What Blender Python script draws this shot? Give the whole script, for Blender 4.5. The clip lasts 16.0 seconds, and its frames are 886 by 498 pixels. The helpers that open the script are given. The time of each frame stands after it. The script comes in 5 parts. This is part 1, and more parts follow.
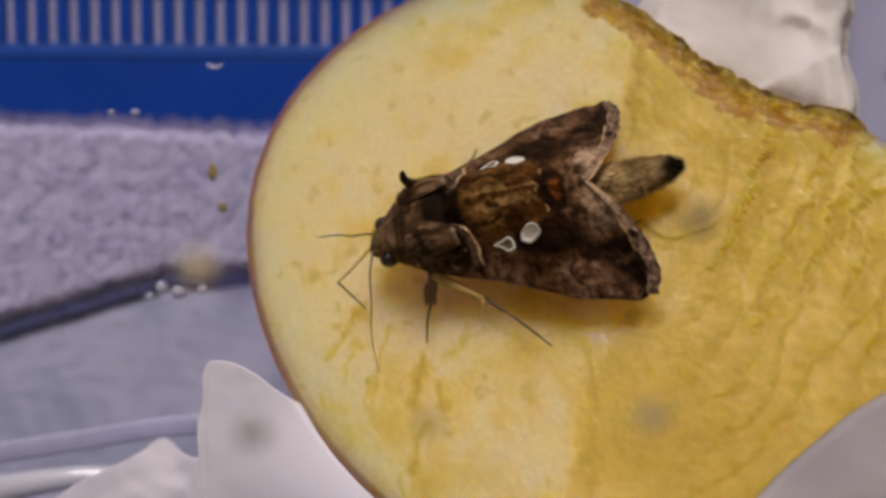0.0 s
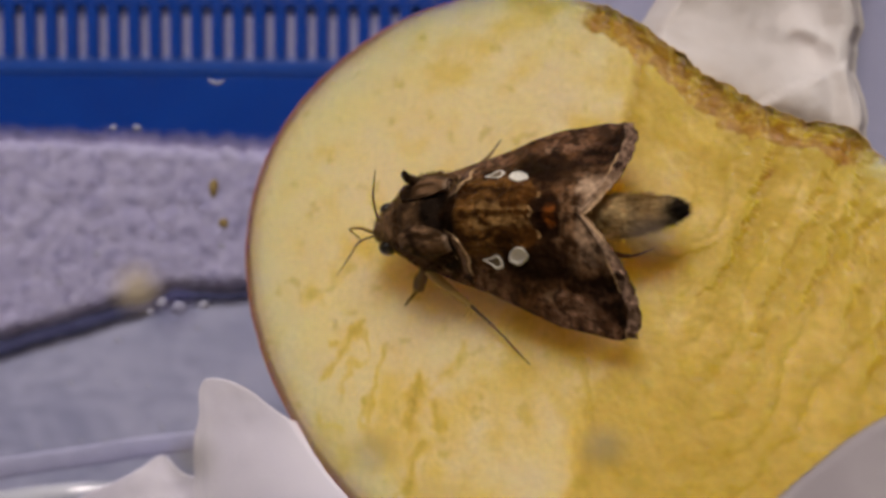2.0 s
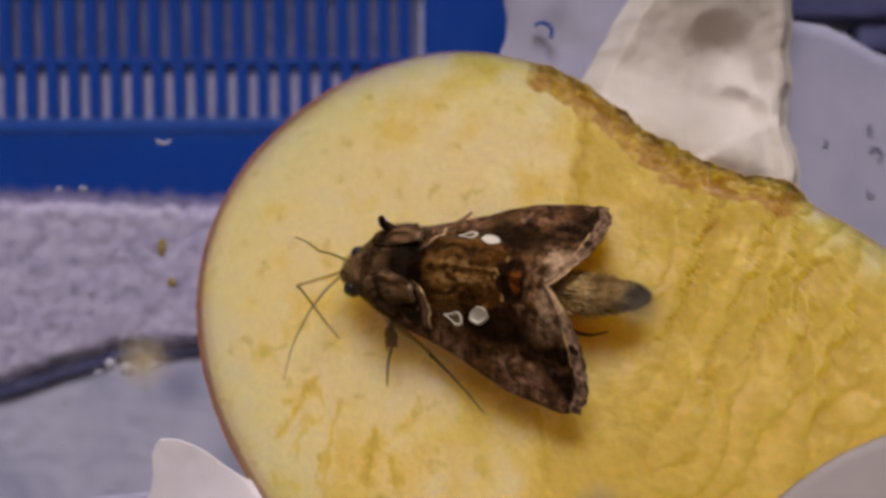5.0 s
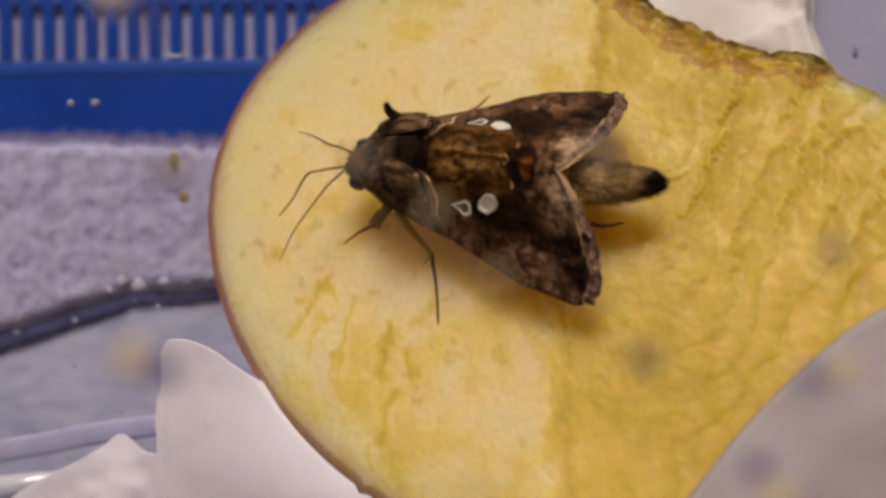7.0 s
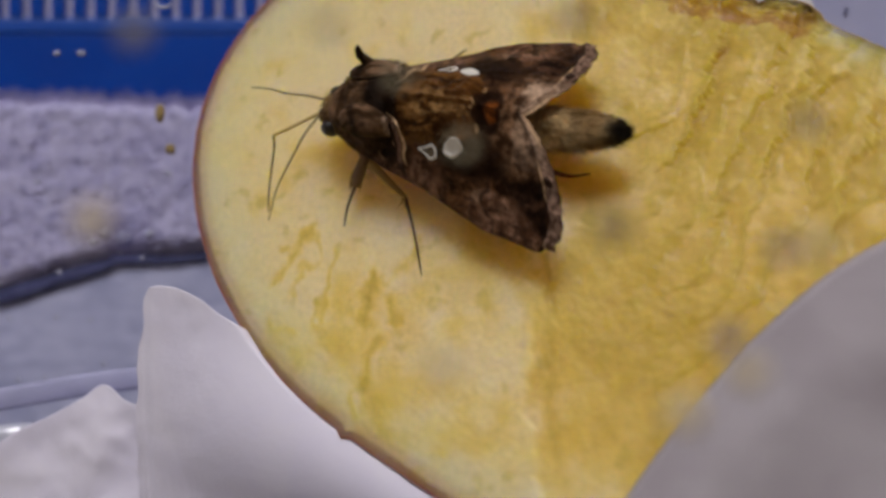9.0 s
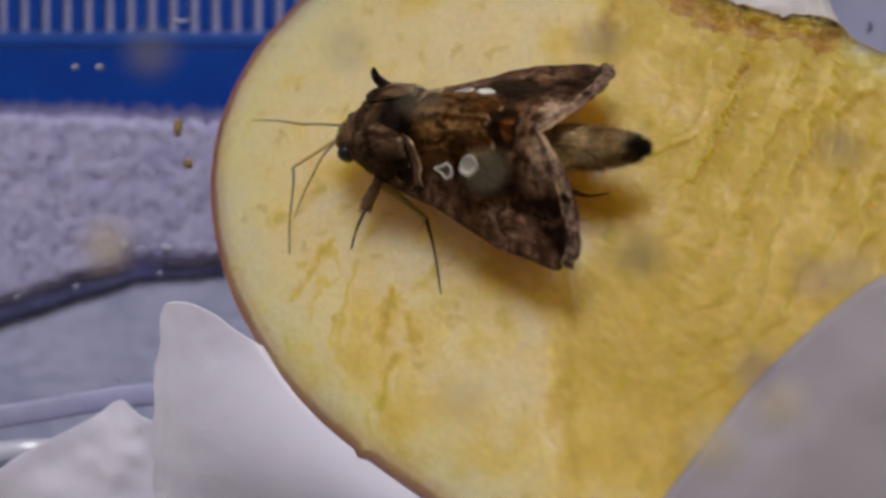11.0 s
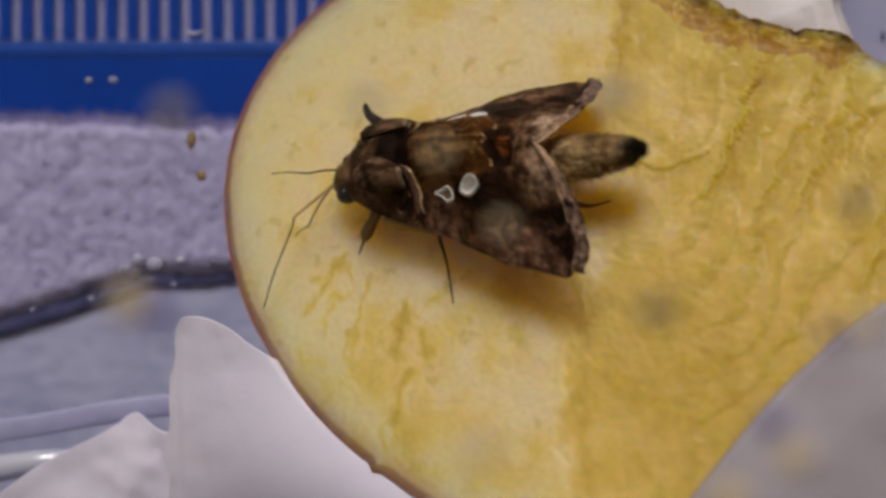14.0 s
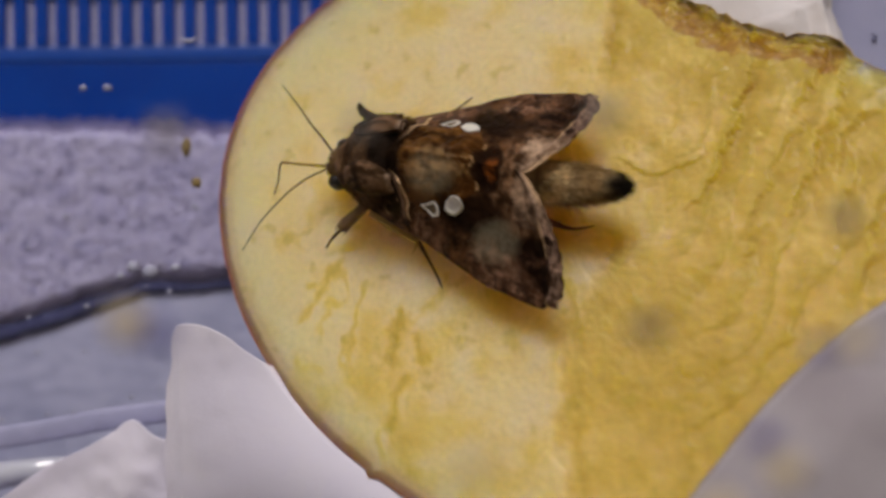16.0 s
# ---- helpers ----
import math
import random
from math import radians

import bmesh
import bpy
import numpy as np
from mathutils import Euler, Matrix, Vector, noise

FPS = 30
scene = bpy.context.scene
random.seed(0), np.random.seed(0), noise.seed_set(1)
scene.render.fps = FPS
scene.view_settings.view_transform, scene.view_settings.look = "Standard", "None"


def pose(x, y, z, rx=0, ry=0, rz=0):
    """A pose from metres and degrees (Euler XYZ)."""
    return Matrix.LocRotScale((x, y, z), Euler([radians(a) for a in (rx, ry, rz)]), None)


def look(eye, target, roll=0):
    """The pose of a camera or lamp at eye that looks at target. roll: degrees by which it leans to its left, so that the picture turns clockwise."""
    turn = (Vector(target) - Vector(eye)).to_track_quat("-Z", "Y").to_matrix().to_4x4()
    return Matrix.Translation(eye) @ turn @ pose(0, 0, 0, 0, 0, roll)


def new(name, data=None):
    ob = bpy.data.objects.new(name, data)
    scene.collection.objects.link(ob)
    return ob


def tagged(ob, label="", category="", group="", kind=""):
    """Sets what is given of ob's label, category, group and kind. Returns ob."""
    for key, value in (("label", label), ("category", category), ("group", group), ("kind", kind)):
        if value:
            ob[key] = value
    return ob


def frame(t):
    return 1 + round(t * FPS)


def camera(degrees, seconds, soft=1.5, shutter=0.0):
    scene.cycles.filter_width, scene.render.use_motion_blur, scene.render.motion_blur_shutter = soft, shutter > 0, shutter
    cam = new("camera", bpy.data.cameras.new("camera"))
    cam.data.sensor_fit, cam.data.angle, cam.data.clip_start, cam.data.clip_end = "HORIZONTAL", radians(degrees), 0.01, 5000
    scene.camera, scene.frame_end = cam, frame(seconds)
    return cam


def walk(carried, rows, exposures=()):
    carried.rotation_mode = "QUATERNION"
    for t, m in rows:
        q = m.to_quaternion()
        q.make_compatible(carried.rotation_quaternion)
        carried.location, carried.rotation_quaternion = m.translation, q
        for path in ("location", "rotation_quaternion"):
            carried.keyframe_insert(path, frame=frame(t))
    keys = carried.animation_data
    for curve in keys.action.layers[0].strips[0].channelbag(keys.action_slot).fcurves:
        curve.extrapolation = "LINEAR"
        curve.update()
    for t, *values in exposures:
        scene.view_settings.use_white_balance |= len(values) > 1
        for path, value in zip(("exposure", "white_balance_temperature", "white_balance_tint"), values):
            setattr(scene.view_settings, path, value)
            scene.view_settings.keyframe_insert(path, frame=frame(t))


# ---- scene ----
# All lengths below are in millimetres unless a line says metres; MM turns them into metres.
MM = 0.001
cam = camera(40.0, 16.0, soft=3.1)
cam.data.dof.use_dof = True
cam.data.dof.focus_distance = 0.083
cam.data.dof.aperture_fstop = 24.0

CAM_ROWS = [
    (0, -2.41, -2.77, 100.74, -4.83, -1.18, 0.26),
    (0.5, -0.38, -2.39, 99.70, -3.73, -0.31, 0.92),
    (1, 0.16, -2.15, 99.59, -3.84, 0.20, 0.80),
    (1.5, 0.11, -1.65, 99.71, -4.39, 0.25, 0.48),
    (2, 0.26, -2.56, 99.71, -4.18, 0.45, 0.39),
    (2.5, 0.50, -2.34, 99.62, -4.41, 0.53, 0.38),
    (3, 0.49, -0.73, 99.99, -4.85, 0.30, 0.28),
    (3.5, 0.00, 0.00, 99.99, -4.82, -0.15, 0.05),
    (6, -2.75, -6.27, 101.79, -0.57, -4.69, -0.67),
    (6.2, -1.32, -7.86, 100.89, -0.92, -3.95, -0.42),
    (6.5, -0.53, -11.55, 100.35, -0.73, -3.16, -0.24),
    (7, -0.90, -14.50, 98.45, 1.28, -1.80, -1.04),
    (7.5, 0.17, -15.89, 98.69, 0.71, -1.90, -0.37),
    (8, -0.04, -18.03, 98.36, 1.06, -2.16, -0.26),
    (8.5, -0.10, -17.84, 98.19, 1.05, -2.10, -0.45),
    (9, -0.07, -18.26, 97.88, 1.35, -1.94, -0.48),
    (11.5, -0.21, -17.24, 97.06, 1.80, -0.86, -0.21),
    (12, -0.23, -16.44, 97.18, 1.48, -0.62, -0.27),
    (12.5, -0.17, -16.48, 97.22, 1.63, -0.60, -0.43),
    (13, -0.33, -16.43, 97.29, 1.51, -0.74, -0.42),
    (13.5, -0.18, -16.23, 97.22, 1.40, -0.55, -0.53),
    (14, -0.38, -15.97, 97.44, 1.27, -0.67, -0.40),
    (14.5, -0.14, -15.57, 97.39, 1.32, -0.59, -0.44),
    (15, -0.19, -15.20, 97.60, 1.13, -0.72, -0.63),
    (15.5, -0.39, -15.69, 97.60, 1.41, -0.84, -0.72),
    (16, -0.34, -15.40, 97.74, 1.17, -0.88, -0.82),
]
EXPOSURES = [(0.0, -0.08, 6680, 13), (0.5, -0.11, 6530, 12), (1.5, -0.11, 6530, 12), (2.5, -0.08, 6930, 13), (3.5, -0.10, 6780, 14),
             (5.8, -0.02, 7030, 14), (6.5, 0.05, 7280, 13), (7.5, 0.0, 7130, 13), (8.2, -0.17, 6500, 12), (9.2, -0.20, 6100, 12),
             (12.0, -0.22, 6070, 11), (14.0, -0.21, 6400, 12), (15.0, -0.21, 6400, 12), (16.0, -0.15, 6400, 12)]
walk(cam, [(t, pose(x * MM, y * MM, z * MM, rx, ry, rz)) for t, x, y, z, rx, ry, rz in CAM_ROWS], EXPOSURES)

# ---- light ----
world = bpy.data.worlds.new("room_air")
scene.world = world
world.use_nodes = True
world.node_tree.nodes["Background"].inputs[0].default_value = (1.0, 0.95, 0.87, 1)
world.node_tree.nodes["Background"].inputs[1].default_value = 0.025


def area_lamp(name, at, target, sx, sy, watts, colour):
    data = bpy.data.lights.new(name, "AREA")
    data.shape, data.size, data.size_y, data.energy, data.color = "RECTANGLE", sx, sy, watts, colour
    ob = new(name, data)
    ob.matrix_world = look(at, target)
    return ob


area_lamp("ceiling_lamp_light", (-0.14, 1.50, 1.30), (0, 0, 0), 0.80, 0.80, 42.5, (1.0, 0.95, 0.90))
# weak fill lamp added on the left, with no known source there
area_lamp("side_fill_light", (-1.70, 0.3, 0.75), (0, 0, 0.1), 1.0, 0.9, 1.2, (0.95, 0.97, 1.0))


# ---- materials ----
class Nodes:
    """Short hand for one procedural material; coordinates in millimetres of the object."""

    def __init__(self, name):
        self.mat = bpy.data.materials.new(name)
        self.mat.use_nodes = True
        self.tree = self.mat.node_tree
        self.bsdf = self.tree.nodes["Principled BSDF"]
        self.out = self.tree.nodes["Material Output"]
        co = self.node("ShaderNodeTexCoord")
        sc = self.node("ShaderNodeVectorMath", operation="SCALE")
        sc.inputs["Scale"].default_value = 1000.0
        self.link(co.outputs["Object"], sc.inputs[0])
        self.co = sc.outputs[0]

    def node(self, kind, **props):
        n = self.tree.nodes.new(kind)
        for k, v in props.items():
            setattr(n, k, v)
        return n

    def link(self, a, b):
        self.tree.links.new(a, b)

    def put(self, value, socket):
        if isinstance(value, bpy.types.NodeSocket):
            self.link(value, socket)
        elif isinstance(value, tuple) and len(value) == 3 and socket.type == "RGBA":
            socket.default_value = (*value, 1)
        else:
            socket.default_value = value

    def noise(self, scale, detail=3.0, rough=0.6, distortion=0.0, stretch=None):
        n = self.node("ShaderNodeTexNoise")
        co = self.co
        if stretch:
            m = self.node("ShaderNodeMapping")
            m.inputs["Scale"].default_value = stretch
            self.link(co, m.inputs[0])
            co = m.outputs[0]
        self.link(co, n.inputs["Vector"])
        n.inputs["Scale"].default_value, n.inputs["Detail"].default_value = scale, detail
        n.inputs["Roughness"].default_value, n.inputs["Distortion"].default_value = rough, distortion
        return n.outputs["Fac"]

    def step(self, value, lo, hi, a=0.0, b=1.0):
        n = self.node("ShaderNodeMapRange", interpolation_type="SMOOTHSTEP")
        self.put(value, n.inputs["Value"])
        for k, v in zip(("From Min", "From Max", "To Min", "To Max"), (lo, hi, a, b)):
            n.inputs[k].default_value = v
        return n.outputs[0]

    def maths(self, op, a, b=0.0):
        n = self.node("ShaderNodeMath", operation=op)
        self.put(a, n.inputs[0])
        self.put(b, n.inputs[1])
        return n.outputs[0]

    def mix(self, fac, a, b, blend="MIX"):
        n = self.node("ShaderNodeMix", data_type="RGBA", blend_type=blend)
        self.put(fac, n.inputs[0])
        self.put(a, n.inputs[6])
        self.put(b, n.inputs[7])
        return n.outputs[2]

    def attribute(self, name, out="Fac"):
        return self.node("ShaderNodeAttribute", attribute_name=name).outputs[out]

    def bump(self, height, strength=0.5, distance=0.2):
        n = self.node("ShaderNodeBump")
        n.inputs["Strength"].default_value, n.inputs["Distance"].default_value = strength, distance * MM
        self.put(height, n.inputs["Height"])
        self.link(n.outputs[0], self.bsdf.inputs["Normal"])

    def set(self, **values):
        names = dict(colour="Base Color", rough="Roughness", metal="Metallic", spec="Specular IOR Level", coat="Coat Weight",
                     sss="Subsurface Weight", radius="Subsurface Radius", sscale="Subsurface Scale", sheen="Sheen Weight", coat_rough="Coat Roughness", tint="Specular Tint")
        for k, v in values.items():
            self.put(v, self.bsdf.inputs[names[k]])
        return self.mat


def plain_material(name, a, b, scale, rough=0.6, bump=0.3, distance=0.1, **more):
    m = Nodes(name)
    f = m.step(m.noise(scale, 4), 0.3, 0.7)
    g = m.noise(scale * 6, 2)
    m.bump(m.maths("ADD", f, m.maths("MULTIPLY", g, 0.5)), bump, distance)
    return m.set(colour=m.mix(g, m.mix(f, a, b), b), rough=rough, **more)


def clear_material(name, tint, gloss, rough=0.08, streak=0.0):
    """Thin clear plastic: passes light straight through, with a weak sheen and some haze."""
    m = Nodes(name)
    tr, gl = m.node("ShaderNodeBsdfTransparent"), m.node("ShaderNodeBsdfGlossy")
    m.put(tint, tr.inputs[0])
    gl.inputs["Roughness"].default_value = rough
    mx = m.node("ShaderNodeMixShader")
    if streak:
        m.put(m.maths("ADD", m.step(m.noise(0.12, 4, 0.6, 1.5), 0.45, 0.75, 0.0, streak), gloss), mx.inputs[0])
    else:
        mx.inputs[0].default_value = gloss
    m.link(tr.outputs[0], mx.inputs[1])
    m.link(gl.outputs[0], mx.inputs[2])
    m.link(mx.outputs[0], m.out.inputs[0])
    return m.mat


def apple_flesh_material():
    m = Nodes("apple_flesh")
    gold, brown, rim = m.attribute("gold"), m.attribute("brown"), m.attribute("rim")
    cloud, grain, fine = m.noise(0.28, 4, 0.6, 0.6), m.noise(1.5, 4, 0.65), m.noise(3.6, 2)
    fibre = m.noise(0.9, 4, 0.7, 0.8, (1.0, 0.35, 1.0))
    soft = m.maths("ADD", gold, m.maths("MULTIPLY", m.maths("SUBTRACT", cloud, 0.5), 0.32))
    pale = m.mix(m.step(soft, -0.20, 0.42), (0.95, 0.755, 0.45), (0.89, 0.64, 0.14))
    warm = m.mix(m.step(grain, 0.25, 0.8), (0.59, 0.40, 0.016), (0.78, 0.565, 0.085))
    col = m.mix(m.step(m.maths("ADD", soft, m.maths("MULTIPLY", m.maths("SUBTRACT", fibre, 0.5), 0.28)), 0.20, 0.90), pale, warm)
    col = m.mix(m.step(gold, 0.06, 0.50, 0.0, 0.42), col, (0.68, 0.475, 0.10))
    spots = m.step(m.noise(0.5, 2, 0.5, 0.1), 0.58, 0.72)
    col = m.mix(m.maths("MULTIPLY", spots, 0.48), col, (0.62, 0.46, 0.05))
    crumbly = m.mix(m.step(m.noise(0.8, 4, 0.7), 0.42, 0.66), (0.45, 0.22, 0.018), (0.68, 0.42, 0.055))
    crumbly = m.mix(m.step(m.noise(1.3, 3), 0.66, 0.74), crumbly, (0.28, 0.11, 0.016))
    col = m.mix(m.step(m.maths("ADD", brown, m.maths("MULTIPLY", m.maths("SUBTRACT", grain, 0.5), 0.5)), 0.15, 0.6), col, crumbly)
    col = m.mix(m.maths("MULTIPLY", m.step(rim, 0.0, 0.8), 0.5), col, (0.78, 0.44, 0.22))
    col = m.mix(m.maths("MULTIPLY", m.step(m.maths("ADD", rim, m.maths("MULTIPLY", m.maths("SUBTRACT", grain, 0.5), 0.25)), 0.72, 1.0), 0.6), col, (0.42, 0.15, 0.06))
    cells = m.node("ShaderNodeVectorMath", operation="SCALE")
    m.link(col, cells.inputs[0])
    m.put(m.step(m.noise(2.4, 2, 0.6), 0.3, 0.7, 0.95, 1.04), cells.inputs["Scale"])
    col = cells.outputs[0]
    m.bump(m.maths("ADD", m.maths("MULTIPLY", grain, 0.7), fine), 0.22, 0.12)
    return m.set(colour=col, rough=m.step(fine, 0.30, 0.6, 0.32, 0.62), sss=1.0, radius=(1.0, 0.92, 0.04), sscale=8.0 * MM, spec=0.4)


def apple_skin_material():
    m = Nodes("apple_skin")
    f = m.step(m.noise(0.35, 4, 0.6, 0.5), 0.35, 0.65)
    return m.set(colour=m.mix(f, (0.44, 0.11, 0.05), (0.55, 0.23, 0.09)), rough=0.35, spec=0.5)


def attribute_fur_material(name, rough=0.75, fine=6.0, amount=0.55, sheen=0.0, spec=0.1, tint=(1.0, 1.0, 1.0)):
    """Scaled or furred surface, its pattern in the mesh's colour layer."""
    m = Nodes(name)
    col = m.attribute("pattern", "Color")
    g = m.step(m.noise(fine, 3, 0.7), 0.3, 0.7, 1.0 - amount, 1.0 + amount * 0.6)
    h = m.step(m.noise(fine * 0.25, 3, 0.6, 0.6), 0.3, 0.7, 0.75, 1.25)
    k = m.node("ShaderNodeVectorMath", operation="SCALE")
    m.link(col, k.inputs[0])
    m.put(m.maths("MULTIPLY", g, h), k.inputs["Scale"])
    m.bump(m.maths("ADD", m.noise(fine, 3, 0.7), m.noise(fine * 0.3, 3, 0.7)), 0.6, 0.16)
    return m.set(colour=k.outputs[0], rough=rough, spec=spec, sheen=sheen, tint=tint)


def fleece_material():
    m = Nodes("fleece")
    f, g, h = m.step(m.noise(0.5, 3, 0.6, 0.4), 0.3, 0.7), m.noise(1.3, 2, 0.55), m.noise(3.2, 3, 0.7)
    col = m.mix(f, (0.58, 0.53, 0.80), (0.74, 0.68, 0.92))
    col = m.mix(m.step(h, 0.35, 0.7, 0.0, 0.55), col, (0.90, 0.85, 1.0))
    col = m.mix(m.step(m.maths("ADD", g, m.maths("MULTIPLY", h, 0.35)), 0.74, 0.88, 0.0, 0.75), col, (0.20, 0.19, 0.44))
    m.bump(h, 0.5, 0.25)
    return m.set(colour=col, rough=0.95, spec=0.05, sheen=0.2)


def tissue_material(name, a, b):
    m = Nodes(name)
    f, g = m.step(m.noise(0.12, 4, 0.6, 0.5), 0.3, 0.7), m.noise(1.4, 4, 0.7)
    m.bump(m.maths("ADD", g, m.maths("MULTIPLY", m.noise(4.0, 2), 0.4)), 0.25, 0.15)
    return m.set(colour=m.mix(f, a, b), rough=0.9, spec=0.15)


def laminate_material():
    m = Nodes("blue_grey_laminate")
    big, streaks, fine = m.noise(0.10, 4, 0.6, 0.8), m.noise(0.7, 4, 0.65, 0.6, (0.35, 1.6, 1.0)), m.noise(1.6, 3, 0.7)
    col = m.mix(m.step(big, 0.3, 0.7), (0.50, 0.51, 0.72), (0.76, 0.75, 0.96))
    col = m.mix(m.step(streaks, 0.46, 0.68, 0.0, 0.45), col, (0.30, 0.32, 0.54))
    col = m.mix(m.step(fine, 0.62, 0.72, 0.0, 0.5), col, (0.80, 0.80, 0.98))
    m.bump(fine, 0.1, 0.1)
    return m.set(colour=col, rough=0.5, spec=0.3)


BLUE = plain_material("blue_plastic", (0.0005, 0.048, 0.37), (0.001, 0.070, 0.46), 0.15, 0.45, 0.12, 0.1, spec=0.25)
LEDGE = plain_material("light_blue_plastic", (0.006, 0.075, 0.46), (0.018, 0.11, 0.54), 0.25, 0.4, 0.12, 0.1)
NAVY = plain_material("navy_shade_and_fibre", (0.045, 0.052, 0.15), (0.15, 0.155, 0.32), 0.9, 0.9, 0.4, 0.2)
DIM_CLOTH = plain_material("shaded_cloth", (0.03, 0.05, 0.16), (0.20, 0.20, 0.36), 0.5, 0.9, 0.3, 0.2)
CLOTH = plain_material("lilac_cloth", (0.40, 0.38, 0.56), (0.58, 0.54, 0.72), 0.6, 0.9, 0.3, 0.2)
SLATE = plain_material("slate_blue_plastic", (0.045, 0.055, 0.18), (0.14, 0.15, 0.34), 0.3, 0.5, 0.1, 0.1)
TABLE = laminate_material()
WALL = plain_material("pale_grey_wall_paint", (0.44, 0.40, 0.33), (0.50, 0.45, 0.38), 0.01, 0.9, 0.05, 0.3)
FLOOR = plain_material("grey_floor_vinyl", (0.25, 0.24, 0.23), (0.32, 0.31, 0.30), 0.01, 0.6, 0.05, 0.3)
FLEECE = fleece_material()
FLESH, SKIN = apple_flesh_material(), apple_skin_material()
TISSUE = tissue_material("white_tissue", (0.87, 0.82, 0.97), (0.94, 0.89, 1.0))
# pale sheen of the clear floor, put into a lilac paper colour
TISSUE_LILAC = tissue_material("lilac_sheen_paper", (0.42, 0.43, 0.63), (0.52, 0.52, 0.72))
# darker, warmer white tissue: the hollow's shade is put into its colour
TISSUE_SHADED = tissue_material("shaded_tissue", (0.64, 0.58, 0.55), (0.78, 0.73, 0.72))
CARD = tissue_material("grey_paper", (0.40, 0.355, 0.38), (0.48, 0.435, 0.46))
CLEAR = clear_material("clear_plastic", (0.96, 0.965, 0.98), 0.003, 0.25, 0.006)
LID = clear_material("clear_lid_plastic", (0.99, 0.99, 0.99), 0.002, 0.15)
DROP = plain_material("water_drop", (0.38, 0.38, 0.52), (0.54, 0.54, 0.68), 2.0, 0.15, 0.1, 0.05, spec=0.6)
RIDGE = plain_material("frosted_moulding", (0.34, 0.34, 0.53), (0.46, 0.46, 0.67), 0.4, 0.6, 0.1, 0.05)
# lighter, glossy copy of the moulding: the rib's glint is put into its colour
GLINT = plain_material("glint_moulding", (0.55, 0.56, 0.66), (0.64, 0.65, 0.74), 0.4, 0.2, 0.1, 0.05, spec=1.0, coat=1.0)
CRUMB = plain_material("apple_crumb", (0.66, 0.50, 0.24), (0.74, 0.62, 0.40), 1.5, 0.7, 0.4, 0.2)
AMBER = plain_material("amber_crumb", (0.26, 0.17, 0.05), (0.38, 0.27, 0.10), 2.0, 0.6, 0.4, 0.1)
VIOLET = plain_material("violet_smear", (0.06, 0.055, 0.24), (0.10, 0.09, 0.32), 1.5, 0.7)
FRASS = plain_material("dark_dropping", (0.10, 0.075, 0.06), (0.20, 0.16, 0.13), 2.0, 0.8, 0.5, 0.2)
HAZE = plain_material("grey_smear", (0.20, 0.18, 0.16), (0.30, 0.27, 0.24), 1.5, 0.8)
WHITE_BIT = plain_material("pale_drop", (0.34, 0.36, 0.52), (0.46, 0.46, 0.6), 2.0, 0.6)
LAMP_WHITE = plain_material("lamp_housing", (0.8, 0.8, 0.8), (0.75, 0.75, 0.75), 0.05, 0.5)
WING = attribute_fur_material("wing_scales", 0.55, 4.0, 0.30, 0.0, 0.06, (0.9, 0.62, 0.40))
FUR = attribute_fur_material("moth_fur", 0.65, 4.0, 0.25, 0.0, 0.1, (0.9, 0.65, 0.4))
SILVER = plain_material("silver_scales", (0.90, 0.87, 0.80), (0.78, 0.73, 0.64), 4.0, 0.4, 0.3, 0.05)
SPOT_TAN = plain_material("tan_spot_scales", (0.24, 0.17, 0.08), (0.13, 0.085, 0.04), 3.0, 0.6, 0.3, 0.05)
EYE = plain_material("dark_eye", (0.008, 0.006, 0.005), (0.02, 0.015, 0.012), 4.0, 0.38, 0.1, 0.05)
LEG = plain_material("leg_scales", (0.11, 0.062, 0.026), (0.24, 0.135, 0.055), 1.6, 0.7, 0.4, 0.1)
LEG_PALE = plain_material("pale_leg_scales", (0.48, 0.30, 0.075), (0.60, 0.40, 0.12), 1.6, 0.7, 0.4, 0.1)
LEG_DARK = plain_material("dark_leg_scales", (0.050, 0.026, 0.011), (0.13, 0.07, 0.03), 1.2, 0.6, 0.4, 0.1)
DRIED = plain_material("dried_brown_flesh", (0.34, 0.135, 0.022), (0.80, 0.50, 0.12), 0.8, 0.6, 0.4, 0.3)
LEG_RED = plain_material("red_brown_leg_scales", (0.10, 0.03, 0.010), (0.17, 0.06, 0.02), 1.2, 0.6, 0.4, 0.1)
ANTENNA = plain_material("antenna_scales", (0.22, 0.145, 0.065), (0.32, 0.22, 0.11), 2.0, 0.7, 0.3, 0.05)


# ---- mesh helpers ----
def mesh_object(name, verts, faces, material, parent=None, smooth=True, colours=None, values=None):
    """Vertices in millimetres."""
    me = bpy.data.meshes.new(name)
    me.from_pydata([tuple(float(c) * MM for c in v) for v in verts], [], faces)
    me.materials.append(material)
    me.polygons.foreach_set("use_smooth", [smooth] * len(me.polygons))
    if colours is not None:
        layer = me.attributes.new("pattern", "FLOAT_COLOR", "POINT")
        layer.data.foreach_set("color", np.asarray([(*c, 1.0) for c in colours], dtype=np.float32).ravel())
    for key, vals in (values or {}).items():
        layer = me.attributes.new(key, "FLOAT", "POINT")
        layer.data.foreach_set("value", np.asarray(vals, dtype=np.float32))
    me.update()
    ob = new(name, me)
    ob.parent = parent
    return ob


def part(name, geometry, material, parent, label="", **more):
    ob = mesh_object(name, geometry[0], geometry[1], material, parent, **more)
    return tagged(ob, label) if label else ob


def join(*pieces):
    verts, faces = [], []
    for v, f in pieces:
        k = len(verts)
        verts += list(v)
        faces += [tuple(i + k for i in q) for q in f]
    return verts, faces


